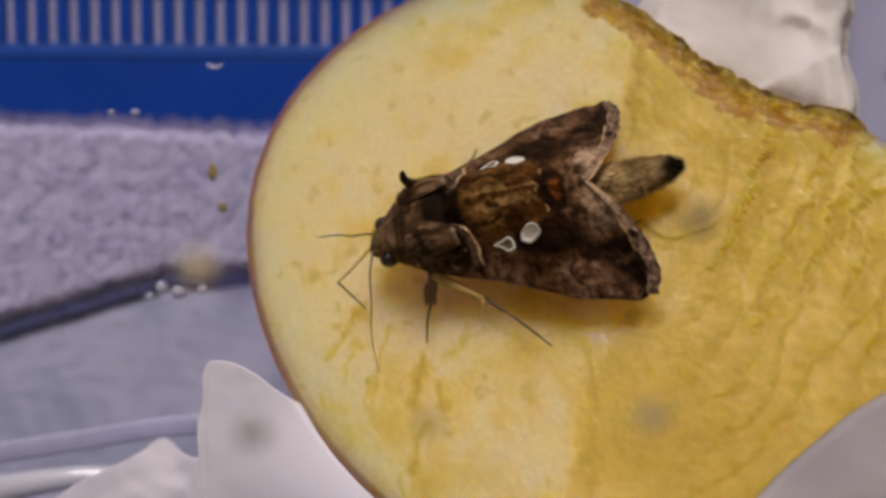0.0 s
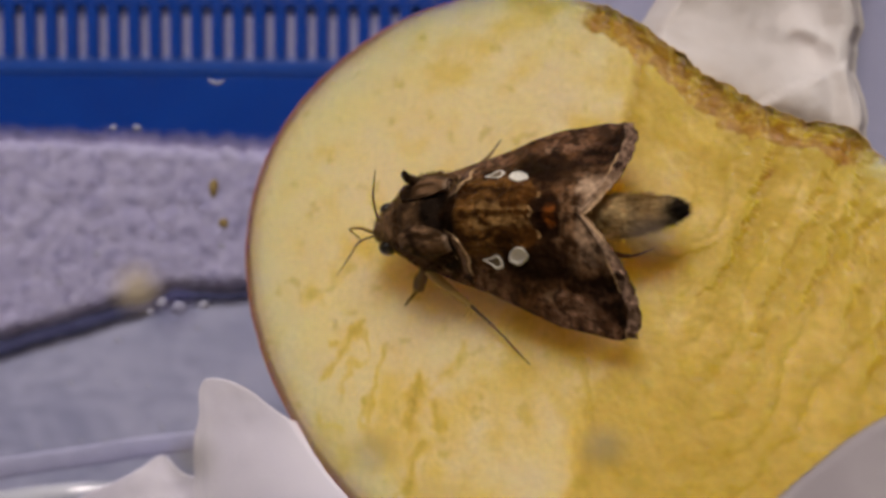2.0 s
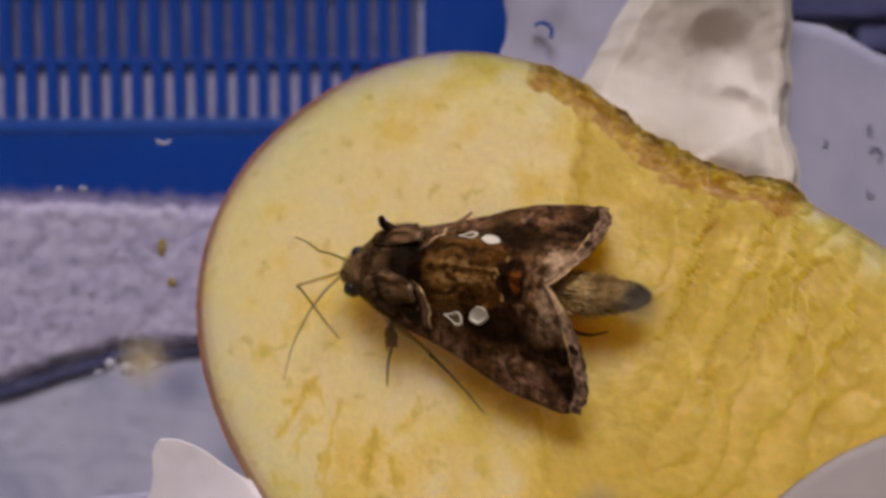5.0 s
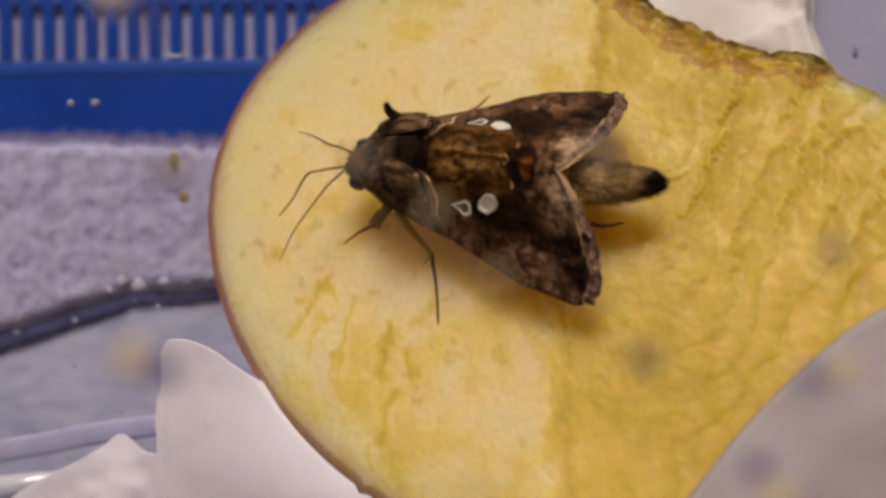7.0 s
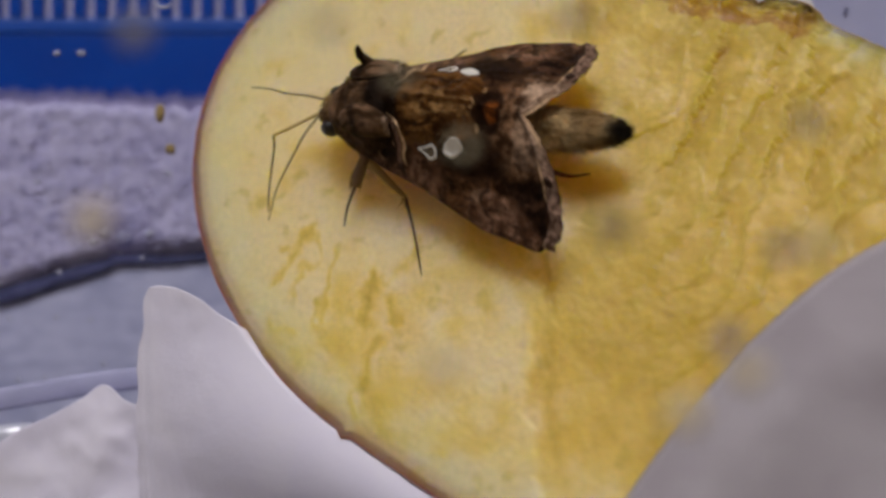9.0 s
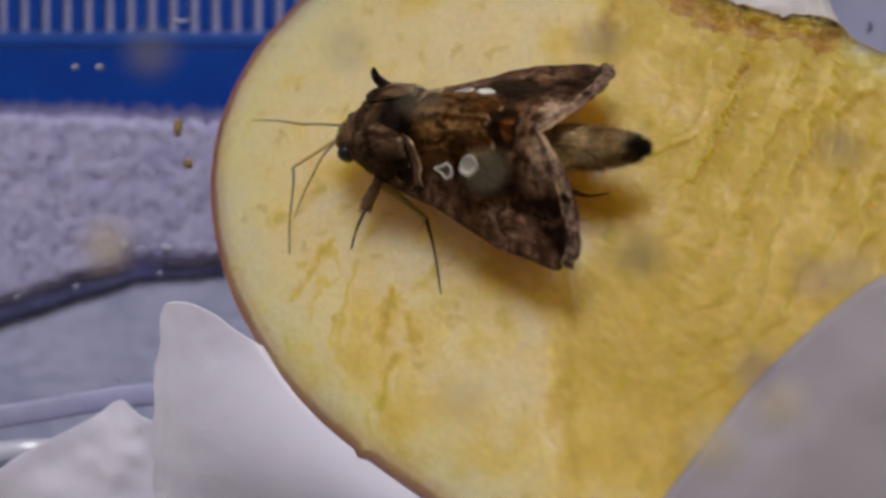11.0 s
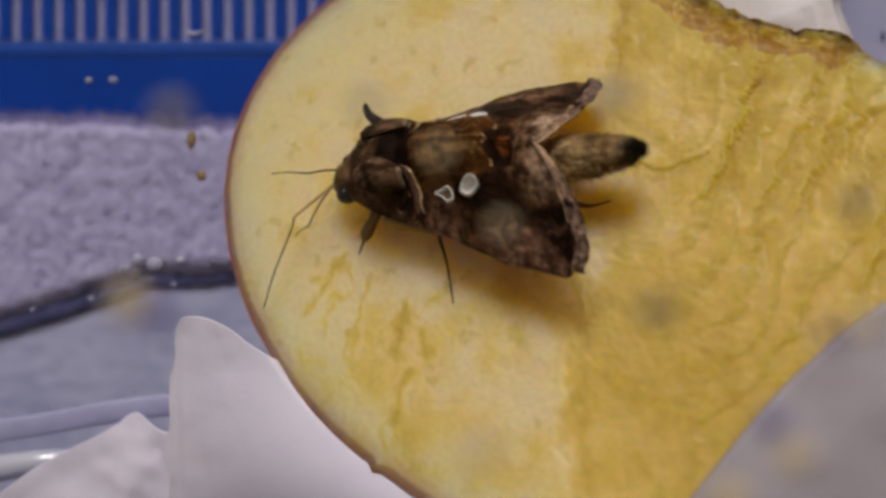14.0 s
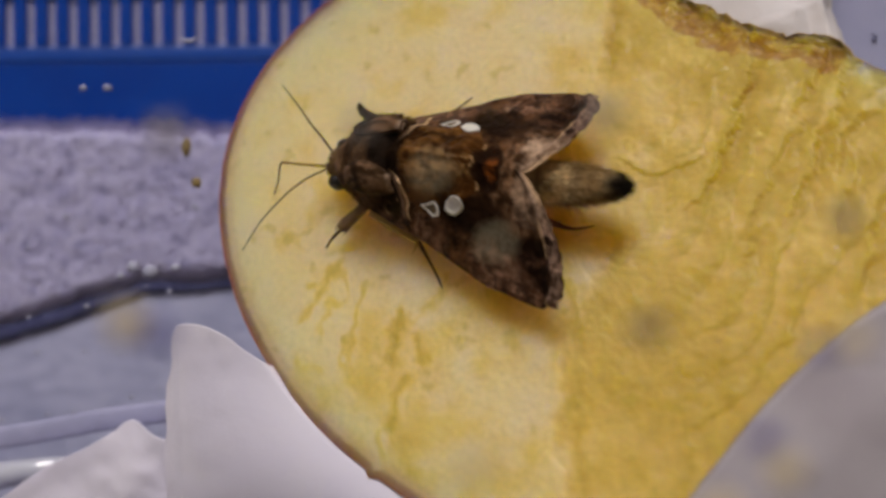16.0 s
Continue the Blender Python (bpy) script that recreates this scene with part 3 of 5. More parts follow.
    face = grid_faces(rings + 1, segs, True)
    # the underside: bulging away from the cut, but never through the box floor
    n0 = len(verts)
    under = 14
    for i in range(under + 1):
        f = 1 - i / under
        for k in range(segs):
            th = 2 * math.pi * k / segs
            if th > math.pi:
                th -= 2 * math.pi
            top = verts[rings * segs + k]
            u = APPLE_C[0] + (top[0] - APPLE_C[0]) * (0.985 * f)
            v = APPLE_C[1] + (top[1] - APPLE_C[1]) * (0.985 * f)
            z_face = (APPLE @ Vector((u * MM, v * MM, 0))).z / MM
            d = 1.0 + 12.0 * math.sqrt(max(0.0, 1 - (0.985 * f) ** 2))
            d = min(d, max(0.6, z_face / 0.877 - 0.35))
            verts.append((u, v, -d))
            gold.append(0.3), brown.append(1.0 * bite_weight(th)), rimv.append(0.0)
    face += [(a, d, c, b) for a, b, c, d in [tuple(q + n0 for q in f) for f in grid_faces(under + 1, segs, True)]][::1]
    base = rings * segs
    face += [(base + k, n0 + k, n0 + (k + 1) % segs, base + (k + 1) % segs) for k in range(segs)]
    ob = tagged(new("apple_slice"), "cut yellow apple slice with red skin and browned bite", "apple slice")
    ob.matrix_world = APPLE
    part("flesh", (verts, face), FLESH, ob, values={"gold": gold, "brown": brown, "rim": rimv})
    # thin skin round the unbitten edge, dried brown flesh along the bite
    sv, sf, dried = [], [], []
    for k in range(segs + 1):
        q = k % segs
        th = 2 * math.pi * q / segs
        if th > math.pi:
            th -= 2 * math.pi
        x, y, z = verts[base + q]
        bx, by, bz = verts[n0 + q]
        d = Vector((x - APPLE_C[0], y - APPLE_C[1], 0)).normalized()
        t = 0.20 * skin_weight(th) * (1 - 0.6 * smooth01(-math.degrees(th), 60, 100) * (1 - smooth01(-math.degrees(th), 145, 165))) + 0.01
        t *= 1 + 0.3 * nz(th * 6, 4.0)
        sv += [(x - d.x * 0.05, y - d.y * 0.05, z + 0.03), (x + d.x * t * 0.6, y + d.y * t * 0.6, z + 0.02), (x + d.x * t, y + d.y * t, z - 0.2),
               (bx + d.x * t, by + d.y * t, bz + 0.1)]
    for k in range(segs):
        th = 2 * math.pi * (k + 0.5) / segs
        bitten = skin_weight(th - 2 * math.pi if th > math.pi else th) < 0.06
        for j in range(3):
            (dried if bitten else sf).append((k * 4 + j, (k + 1) * 4 + j, (k + 1) * 4 + j + 1, k * 4 + j + 1))
    part("skin", (sv, sf), SKIN, ob, "thin red-brown apple skin")
    part("bitten_edge", (sv, dried), DRIED, ob, "dried golden-brown bitten edge")
    return ob


APPLE_SLICE = build_apple()


def apple_z(x, y):
    return 8.05 + 0.401 * x - 0.374 * y


# ---- tissues and paper ----
def apple_under(x, y):
    """How far inside the slice's outline a place lies, and the height of the slice's underside there."""
    p = APPLE.inverted() @ Vector((x * MM, y * MM, apple_z(x, y) * MM)) / MM
    du, dv = p.x - APPLE_C[0], p.y - APPLE_C[1]
    r, R = math.hypot(du, dv), apple_radius(math.atan2(dv, du))
    f = min(1.0, r / R)
    return R - r, apple_z(x, y) - (1.0 + 12.0 * math.sqrt(max(0.0, 1 - (0.985 * f) ** 2))) * 0.877


def tuck(x, y, z):
    """Lets a sheet pass under the slice."""
    m, under = apple_under(x, y)
    rise = apple_z(x, y) - 0.55 - z
    z += 0.5 * (rise + math.sqrt(rise * rise + 5.0)) * smooth01(m, -13.0, -0.8) * (1 - smooth01(y, -14, -8))
    k = smooth01(m, -0.1, 1.0)
    return max(0.3, z * (1 - k) + min(z, under - 0.5) * k)


def along(points, f):
    k = min(max(f, 0.0), 0.9999) * (len(points) - 1)
    i = int(k)
    return tuple(p + (q - p) * (k - i) for p, q in zip(points[i], points[i + 1]))


def build_tissues():
    def fold(x, y, a, s, seed=0.0):
        return abs(math.sin((x * math.cos(a) + y * math.sin(a)) * s + 1.6 * nz(x, y, a + seed, 0.07)))

    # a pointed tuck standing beside the slice
    crown = [tuple(p) for p in curve_points([(-18.35, -19.6, 0), (-17.75, -18.75, 0), (-16.2, -18.8, 0), (-14.4, -19.6, 0), (-12.6, -20.9, 0), (-8, -23.5, 0), (0, -28, 0), (10, -34, 0)], 60)]

    def tuck_place(a, b):
        cx, cy, _ = along(crown, b)
        drop = 42.0 * a ** 1.3
        x = cx - 0.115 * min(drop, 8.0) + 0.25 * nz(drop, 3.0, 0, 0.35) * smooth01(drop, 0, 2) + 0.02 * drop
        y = cy - drop
        z = 11.2 - 0.10 * drop - 1.2 * smooth01(drop, 12, 40)
        z -= 0.35 * (1 - smooth01(x + 18.5, 0.0, 0.8))
        z += 0.3 * nz(x, y, 2, 0.10) + 0.12 * (0.5 - fold(x, y, 0.35, 0.20)) + 0.07 * nz(x, y, 7, 0.5)
        return x, y, tuck(x, y, z)
    ob = tagged(new("crumpled_tissue"), "crumpled white paper tissue tucked under the slice", "tissue")
    part("upper_ply", mapped(90, 90, tuck_place, 0.22), TISSUE, ob)
    brow = [tuple(p) for p in curve_points([(-36, -34.5, 0), (-30.2, -30.2, 0), (-26.6, -28.4, 0), (-24.4, -27.2, 0), (-22.7, -26.2, 0), (-20.5, -27.6, 0), (-16, -28, 0), (0, -30, 0), (12, -33, 0)], 60)]

    def brow_place(a, b):
        cx, cy, _ = along(brow, b)
        y = cy - 32.0 * a ** 1.4
        z = 4.2 + 0.6 * nz(cx, y, 5, 0.10) + 0.6 * (0.6 - fold(cx, y, 1.2, 0.16)) + 0.03 * nz(cx, y, 9, 0.5)
        return cx, y, tuck(cx, y, z)
    part("lower_ply", mapped(70, 80, brow_place, 0.22), TISSUE, ob)

    LIP = [tuple(q)[:2] for q in curve_points([(26.2, 7.6, 0), (27.2, 7.3, 0), (28.3, 6.5, 0), (28.9, 5.2, 0), (28.0, 4.2, 0), (26.8, 3.7, 0)], 24)]
    CREASE = [(22.0, 20.0), (23.6, 11.2), (24.4, 8.0)]
    # behind the bitten edge: a hollow between folds, with a thin flat ply painted as the floor's reflection
    def hollow_place(a, b):
        y = -5.0 + 47.0 * b
        right = 31.3 + 0.5 * nz(y, 4.0, 0, 0.3) + 0.05 * (y - 4)
        left = 15.0 + 0.55 * (y - 8) * smooth01(y, 2, 8) + 0.4 * nz(y, 6.0, 0, 0.3)
        left = min(left, right - 4.0)
        x = left + (right - left) * a
        t = smooth01(x - left, -1.0, 1.8)
        # high beside the slice, falling away behind it, with a folded pocket and a standing fold along the far side
        z = 1.4 + t * (8.2 - 3.6 * smooth01(y, 1.5 - 0.35 * (x - 24), 7.5 - 0.35 * (x - 24)) + 1.8 * smooth01(y, 10.0, 20.0))
        z += t * (0.5 * nz(x, y, 9, 0.15) + 0.5 * (0.5 - fold(x, y, 2.3, 0.19)) + 0.10 * nz(x, y, 13, 0.5))
        d, side = nearest(LIP, x, y)
        z += t * 0.7 * math.exp(-(d / 0.55) ** 1.4)
        south = (y - 4.75) * 0.9 - (x - 29.1) * 0.42 + 0.2 * nz(x, y, 3, 0.4)
        z += t * 1.0 * (1 - smooth01(south, -0.25, 0.15)) * smooth01(south, -5.0, -0.3) * (1 - smooth01(x, 29.0, 30.0))
        hollow = math.hypot((x - 25.6) / 3.3, (y - 10.2) / 3.4)
        z -= t * 1.6 * (1 - smooth01(hollow, 0.2, 1.05))
        d, side = nearest(CREASE, x + 0.4 * nz(x, y, 5, 0.3), y)
        z += t * 0.5 * math.exp(-(d / 1.0) ** 1.4)
        z += t * (1.3 * smooth01(x, right - 3.6, right - 2.0) - 2.4 * smooth01(x, right - 1.7, right))
        return x, y, tuck(x, y, z)
    ob2 = tagged(new("crumpled_tissue"), "crumpled white paper tissue behind the bitten edge", "tissue")
    part("ply", mapped(130, 190, hollow_place, 0.22), TISSUE_SHADED, ob2)

    def flat_place(a, b):
        y = 2.0 + 40.0 * b
        x = 8.7 + 0.10 * (y - 10) + 0.6 * nz(y, 6.0, 0, 0.35) + (10.0 + 0.4 * max(0.0, y - 8)) * a
        return x, y, tuck(x, y, 1.0 + 0.5 * nz(x, y, 3, 0.2))
    part("flat_ply", mapped(24, 60, flat_place, 0.2), TISSUE_LILAC, ob2, "added lilac-white ply for the floor's reflection")

    # grey paper lying over the corner of the slice
    def flap_place(a, b):
        x = 6.0 + 40.0 * a
        y = -53.0 + 2.161 * x - 0.030 * x * x - 45.0 * b ** 1.5
        z = apple_z(x, max(y, -50.0)) + 5.6 - 2.5 * smooth01(b, 0.2, 0.5) + 0.5 * nz(x, y, 3, 0.07) - 0.5 * (1 - smooth01(b, 0.0, 0.03))
        return x, y, max(0.4, z * (1 - smooth01(b, 0.55, 1.0)))
    tagged(mesh_object("paper_flap", *mapped(110, 60, flap_place, 0.25), CARD), "smooth grey paper flap resting on the slice", "paper")


build_tissues()


# ---- crumbs and drops ----
def build_bits():
    rnd = random.Random(11)
    # on the lid: apple crumbs and droppings
    crumbs = ((-9.0, -6.4, 0.50), (-8.55, -16.65, 0.54), (11.55, -17.4, 0.46), (9.6, -21.0, 0.50), (7.75, -22.1, 0.56), (1.0, -20.7, 0.44))
    for i, (x, y, r) in enumerate(crumbs):
        tagged(mesh_object("apple_crumb", *blob(x, y, 64.0 + r * 0.35, r, r * 0.9, r * 0.4, 0.35, i * 3.1), CRUMB),
               "pale yellow apple crumb on the clear lid", "crumb", "crumbs on the lid")
    darks = ((6.15, -4.9, 0.50, FRASS), (-2.1, -11.25, 0.34, HAZE), (-7.4, -11.45, 0.50, HAZE), (5.85, -16.95, 0.50, FRASS), (11.35, -14.0, 0.42, HAZE), (-7.7, -17.0, 0.46, VIOLET),
             (9.05, -20.1, 0.42, VIOLET), (-7.9, -7.05, 0.36, VIOLET), (4.8, -11.0, 0.46, HAZE), (10.6, -17.6, 0.34, VIOLET))
    for i, (x, y, r, material) in enumerate(darks):
        tagged(mesh_object("dropping", *blob(x, y, 64.0 + r * 0.3, r, r * 0.8, r * 0.35, 0.3, i * 1.7), material),
               "small violet smear on the clear lid" if material is VIOLET else "small dark smear on the clear lid", "dropping", "droppings on the lid")
    for i, (x, y, r) in enumerate(((-0.1, -12.6, 0.28), (1.65, -14.6, 0.26))):
        tagged(mesh_object("pale_smear", *blob(x, y, 64.0 + 0.12, r, r * 0.8, 0.14, 0.3, i + 9.0), CRUMB),
               "pale smear on the clear lid", "smear", "smears on the lid")
    # on the box floor
    # two faint water drops, built as small pale lumps
    for x, y, r in ((-27.45, -0.14, 0.30), (-25.5, -0.14, 0.36)):
        tagged(mesh_object("faint_drop", *blob(x, y, r * 0.6, r, r * 0.8, r * 0.6, 0.3, x), WHITE_BIT), "tiny faint water drop on the box floor", "crumb", "crumbs on the floor")
    for x, y, rx, ry in ((-19.25, -4.95, 0.35, 0.75), (-18.45, -7.85, 0.38, 0.42)):
        tagged(mesh_object("amber_crumb", *blob(x, y, 0.25, rx, ry, 0.25, 0.3, x), AMBER), "tiny amber crumb on the box floor", "crumb", "crumbs on the floor")
    spots = [(-23.6, -14.5, 0.5), (-22.2, -14.9, 0.65), (-24.6, -15.2, 0.35), (-20.2, -14.6, 0.45)]
    while len(spots) < 30:
        x, y = rnd.uniform(-36, -17), rnd.uniform(-29, 12)
        if y < -9:
            spots.append((x, y, rnd.uniform(0.08, 0.24)))
    for i, (x, y, r) in enumerate(spots):
        tagged(mesh_object("water_drop", *blob(x, y, r * 0.25, r, r * rnd.uniform(0.7, 1.0), r * 0.45, 0.15, i * 0.7, 6, 10), DROP),
               "small clear water drop on the box floor", "drop", "drops on the floor")
    arc = [(-19.0 + 0.75 * math.cos(a), 4.3 + 0.75 * math.sin(a), 0.08) for a in np.linspace(3.7, 5.7, 9)]
    tagged(mesh_object("water_drop", *tube(arc, [0.05, 0.1, 0.14, 0.16, 0.17, 0.16, 0.14, 0.1, 0.05], 7), DROP), "crescent-shaped water mark on the box floor", "drop")
    thread = [(12.0 + 0.8 * math.cos(a), 12.3 + 0.8 * math.sin(a), 2.0) for a in np.linspace(-0.6, 2.4, 12)]
    tagged(mesh_object("blue_thread", *tube(thread, 0.16, 7), BLUE), "short curled blue thread on the flat tissue", "thread")
    for x, y, a, s in ((40.6, 2.2, 5.2, 0.8), (40.2, 4.4, 1.2, 0.35), (40.2, -0.9, 2.4, 0.4), (36.2, 3.2, 4.4, 0.3)):
        pts = [(x + s * (0.7 * math.cos(a + k * 0.5)), y + s * 0.8 * math.sin(a + k * 0.45), 0.22 + 0.02 * k) for k in range(9)]
        tagged(mesh_object("dark_fibre", *tube(pts, 0.075, 6), NAVY), "curled dark blue fibre on the box floor", "fibre", "fibres on the floor")


build_bits()


# ---- moth ----
def mid(x):
    """The moth's middle line, slightly skewed."""
    return 0.55 - 0.09 * x


COSTA = [(-7.6, 3.0), (-5.2, 3.95), (-2.3, 4.85), (2.5, 6.85), (6.0, 7.5), (8.0, 7.55)]
INNER = [(-5.2, 0.0), (-3.0, 0.0), (0.0, 0.0), (2.5, -0.05), (4.2, -0.10), (5.1, -0.05)]


def wing_point(s, a, b):
    """Point of a forewing: a from root to margin, b from the back's ridge to the front edge; s is the side."""
    k = a * (len(COSTA) - 1)
    i = min(int(k), len(COSTA) - 2)
    f = k - i
    cx, cw = (COSTA[i][q] * (1 - f) + COSTA[i + 1][q] * f for q in (0, 1))
    ix, iw = (INNER[i][q] * (1 - f) + INNER[i + 1][q] * f for q in (0, 1))
    x, w = ix * (1 - b) + cx * b, iw * (1 - b) + cw * b
    x += a ** 4 * 1.15 * math.sin(math.pi * min(1.0, b * 1.02)) ** 0.75
    round_off = smooth01(a, 0.80, 1.0) * smooth01(b, 0.80, 1.0)
    x -= 0.35 * round_off
    w -= 0.15 * round_off
    zr = 6.9 + (0.06 if s < 0 else 0.0) - 0.9 * smooth01(x, 1.0, 5.5) - 0.8 * smooth01(-x, 3.0, 6.0)
    zc = 3.0 - 0.7 * smooth01(x, -2.0, 6.0)
    z = zr - (zr - zc) * b ** 1.25
    z += 0.35 * math.sin(math.pi * b) * (1 - 0.6 * a)
    z -= 0.16 * abs(math.sin(b * 13)) * a
    # raised tufts of the saddle, and gentle folds towards the margin
    saddle = smooth01(2.9 - abs(w), 0.0, 0.8) * smooth01(x, -4.4, -3.4) * (1 - smooth01(x, 1.2, 2.3))
    z += 0.45 * saddle * (1 + 0.8 * nz(x, w * s, 5.0, 0.7)) + 0.22 * nz(x, w * s, 61.0, 0.45) * smooth01(x, -4, -1)
    z += 0.35 * smooth01(1.0 - math.hypot((x - 4.4) / 1.2, (w - 0.9) / 1.0), 0.0, 1.0)
    # hollow before the margin, then the raised border
    z -= 0.45 * math.exp(-((a - 0.84) / 0.055) ** 2) * smooth01(b, 0.3, 0.55)
    z += 0.22 * math.exp(-((a - 0.94) / 0.025) ** 2)
    ridge = -3.2 - 1.12 * max(0.0, (2.25 - w) / 1.05) ** 1.4
    z += 0.30 * math.exp(-((x - ridge + 0.15) / 0.28) ** 2) * smooth01(w, 1.4, 2.0) * (1 - smooth01(w, 3.8, 4.3))
    z -= 0.30 * math.exp(-((x - 2.9) / 0.8) ** 2 - ((w - 1.0) / 0.9) ** 2)
    return x, w, z, mid(x) + s * w


def blend(a, b, f):
    f = min(1.0, max(0.0, f))
    return tuple(p * (1 - f) + q * f for p, q in zip(a, b))


def wing_colour(x, w, a, b, s):
    n1, n2, n3 = nz(x, w * s, 1.0, 0.55), nz(x, w * s, 7.0, 1.4), nz(x * 0.6, w * s * 2.0, 3.0, 0.8)
    n4, n5 = nz(x, w * s, 17.0, 3.0), nz(x * 1.0, w * s * 0.35, 27.0, 2.4)
    p = x - w
    edge = a + 0.005 * math.sin(b * 23) + 0.012 * n2
    # dark brown ground, mottled
    c = blend((0.016, 0.007, 0.003), (0.100, 0.050, 0.024), 0.38 + 1.1 * n1 + 0.9 * n2 + 0.4 * n4)
    rose = blend((0.075, 0.038, 0.022), (0.230, 0.138, 0.098), 0.45 + 1.2 * n2 + 0.3 * n4)
    grey = blend((0.050, 0.026, 0.013), (0.200, 0.122, 0.074), 0.42 + 1.2 * n2 + 0.35 * n4 + 0.7 * n5)
    # rosy front edge beyond the spots, with a paler patch and dark dashes
    costal = smooth01(w + 0.4 * n2, 4.5, 5.2) * smooth01(x, 1.0, 2.2) * (1 - smooth01(p, 0.0, 0.7)) * (0.75 + 0.7 * n3)
    c = blend(c, rose, costal)
    c = blend(c, (0.25, 0.17, 0.12), 0.7 * smooth01(0.9 - math.hypot((x - 2.2) / 0.55, (w - 5.05) / 0.45) + 0.4 * n2, 0.0, 0.5))
    c = blend(c, (0.020, 0.010, 0.007), 0.75 * smooth01(0.22 - abs(x - 2.9 - 0.4 * math.sin(w * 2.1) - 0.3 * n2), 0.0, 0.15) * smooth01(w, 3.6, 4.4))
    c = blend(c, (0.022, 0.011, 0.007), 0.7 * smooth01(w, 6.0, 6.6) * smooth01(math.sin(x * 3.6) + 1.2 * n2, 0.1, 0.6) * smooth01(x, 2.5, 4.0))
    # grey-brown field towards the inner corner
    c = blend(c, grey, 0.7 * smooth01(x + 0.5 * n2, 3.1, 4.0) * (1 - smooth01(w + 0.5 * n3, 2.9, 4.2)))
    # rosy field between the root and the first spot
    c = blend(c, rose, 0.85 * smooth01(w + 0.2 * n2, 3.2, 3.6) * smooth01(x, -3.6, -3.1) * (1 - smooth01(x + 0.5 * n2, -1.4, 0.2)))
    c = blend(c, rose, 0.45 * smooth01(w + 0.3 * n2, 3.0, 3.7) * (1 - smooth01(x, -4.2, -3.4)))
    # dark field behind the spots
    d = smooth01(1.0 - math.hypot((x - 2.1) / 2.9, (w - 3.3) / 1.45) + 0.30 * n2, 0.0, 0.6)
    c = blend(c, (0.009, 0.004, 0.002), 0.95 * d)
    # bronze saddle between the spots, with paler tufts
    sad = smooth01(2.75 - w + 0.25 * n2, 0.0, 0.35) * smooth01(x, -4.3, -3.5) * (1 - smooth01(x + 0.25 * math.sin(w * 3.4), 1.75, 2.1))
    c = blend(c, blend((0.030, 0.012, 0.003), (0.120, 0.058, 0.016), 0.42 + 1.0 * n1 + 0.8 * n2 + 0.5 * n4), sad)
    band = smooth01(0.55 - abs(w - (0.75 if s < 0 else 0.25) - 0.35 * n1), 0.0, 0.35) * smooth01(x, -3.2, -1.6)
    c = blend(c, blend((0.13, 0.070, 0.024), (0.24, 0.150, 0.062), 0.5 + n4 + 0.8 * n2), 0.85 * sad * band * smooth01(n2 + 0.35, 0.0, 0.4))
    c = blend(c, (0.014, 0.006, 0.002), 0.85 * sad * smooth01(0.30 - abs(w - 1.5 - 0.4 * n1), 0.0, 0.25) * smooth01(n1 + 0.25, 0.0, 0.3))
    c = blend(c, (0.10, 0.040, 0.009), 0.3 * sad * smooth01(x, -0.6, 0.9))
    # dark hollow behind the saddle with a rust-red centre
    c = blend(c, (0.010, 0.004, 0.002), 0.92 * smooth01(1.0 - math.hypot((x - 2.85) / 0.95, (w - 0.5) / 1.35), 0.0, 0.35))
    c = blend(c, (0.16, 0.048, 0.008), 0.85 * smooth01(1.0 - math.hypot((x - 2.95) / 0.55, (w - 0.35) / 0.6) + 0.3 * n2, 0.0, 0.6))
    # the saddle's pale end marks
    rim_x = 1.98 - 0.25 * math.sin(w * 3.4)
    c = blend(c, (0.34, 0.22, 0.11), 0.85 * smooth01(0.10 - abs(x - rim_x), 0.0, 0.07) * (1 - smooth01(w, 1.5, 1.8)) * smooth01(math.sin(w * 5.2 + 0.8) + 0.5 * n2, 0.1, 0.5))
    # black wing root beside the collar
    c = blend(c, (0.008, 0.004, 0.002), 0.94 * smooth01(1.7 - math.hypot((x + 5.0) / 1.2, (w - 0.5) / 1.5), 0.0, 0.6))
    # fine cream inner line with a rosy band before it
    line = -3.2 - 1.12 * max(0.0, (2.25 - w) / 1.05) ** 1.4 + 0.07 * math.sin(w * 5)
    along_line = smooth01(w, 1.0, 1.3) * (1 - smooth01(w, 3.5, 3.9))
    c = blend(c, blend((0.13, 0.075, 0.055), (0.25, 0.165, 0.13), 0.5 + n4), 0.9 * smooth01(0.34 - abs(x - line + 0.42), 0.0, 0.18) * along_line)
    c = blend(c, (0.58, 0.43, 0.28), 0.95 * smooth01(0.115 - abs(x - line), 0.0, 0.06) * along_line)
    # dark cell with a pale rim near the root
    ring = math.hypot((x + 4.9) / 0.75, (w - 2.85) / 0.62)
    c = blend(c, (0.010, 0.005, 0.003), 0.9 * (1 - smooth01(ring, 0.7, 0.95)))
    c = blend(c, (0.34, 0.235, 0.16), 0.75 * smooth01(0.13 - abs(ring - 1.05), 0.0, 0.08) * smooth01(n2 + 0.35, 0.0, 0.3))
    # outer part: black trough, broken cream line, grey-pink border with dark dots
    trough = smooth01(p + 0.5 * n2, -0.6, 0.25) * smooth01(w + 0.5 * n3, 3.4, 4.3) * (1 - smooth01(edge, 0.912, 0.922))
    c = blend(c, blend((0.008, 0.004, 0.003), (0.070, 0.036, 0.022), 0.15 + 1.3 * n3 + 0.7 * n4), 0.95 * trough)
    c = blend(c, blend((0.115, 0.075, 0.060), (0.27, 0.190, 0.155), 0.45 + 1.3 * n4 + 0.9 * n2), 0.95 * smooth01(edge, 0.925, 0.934))
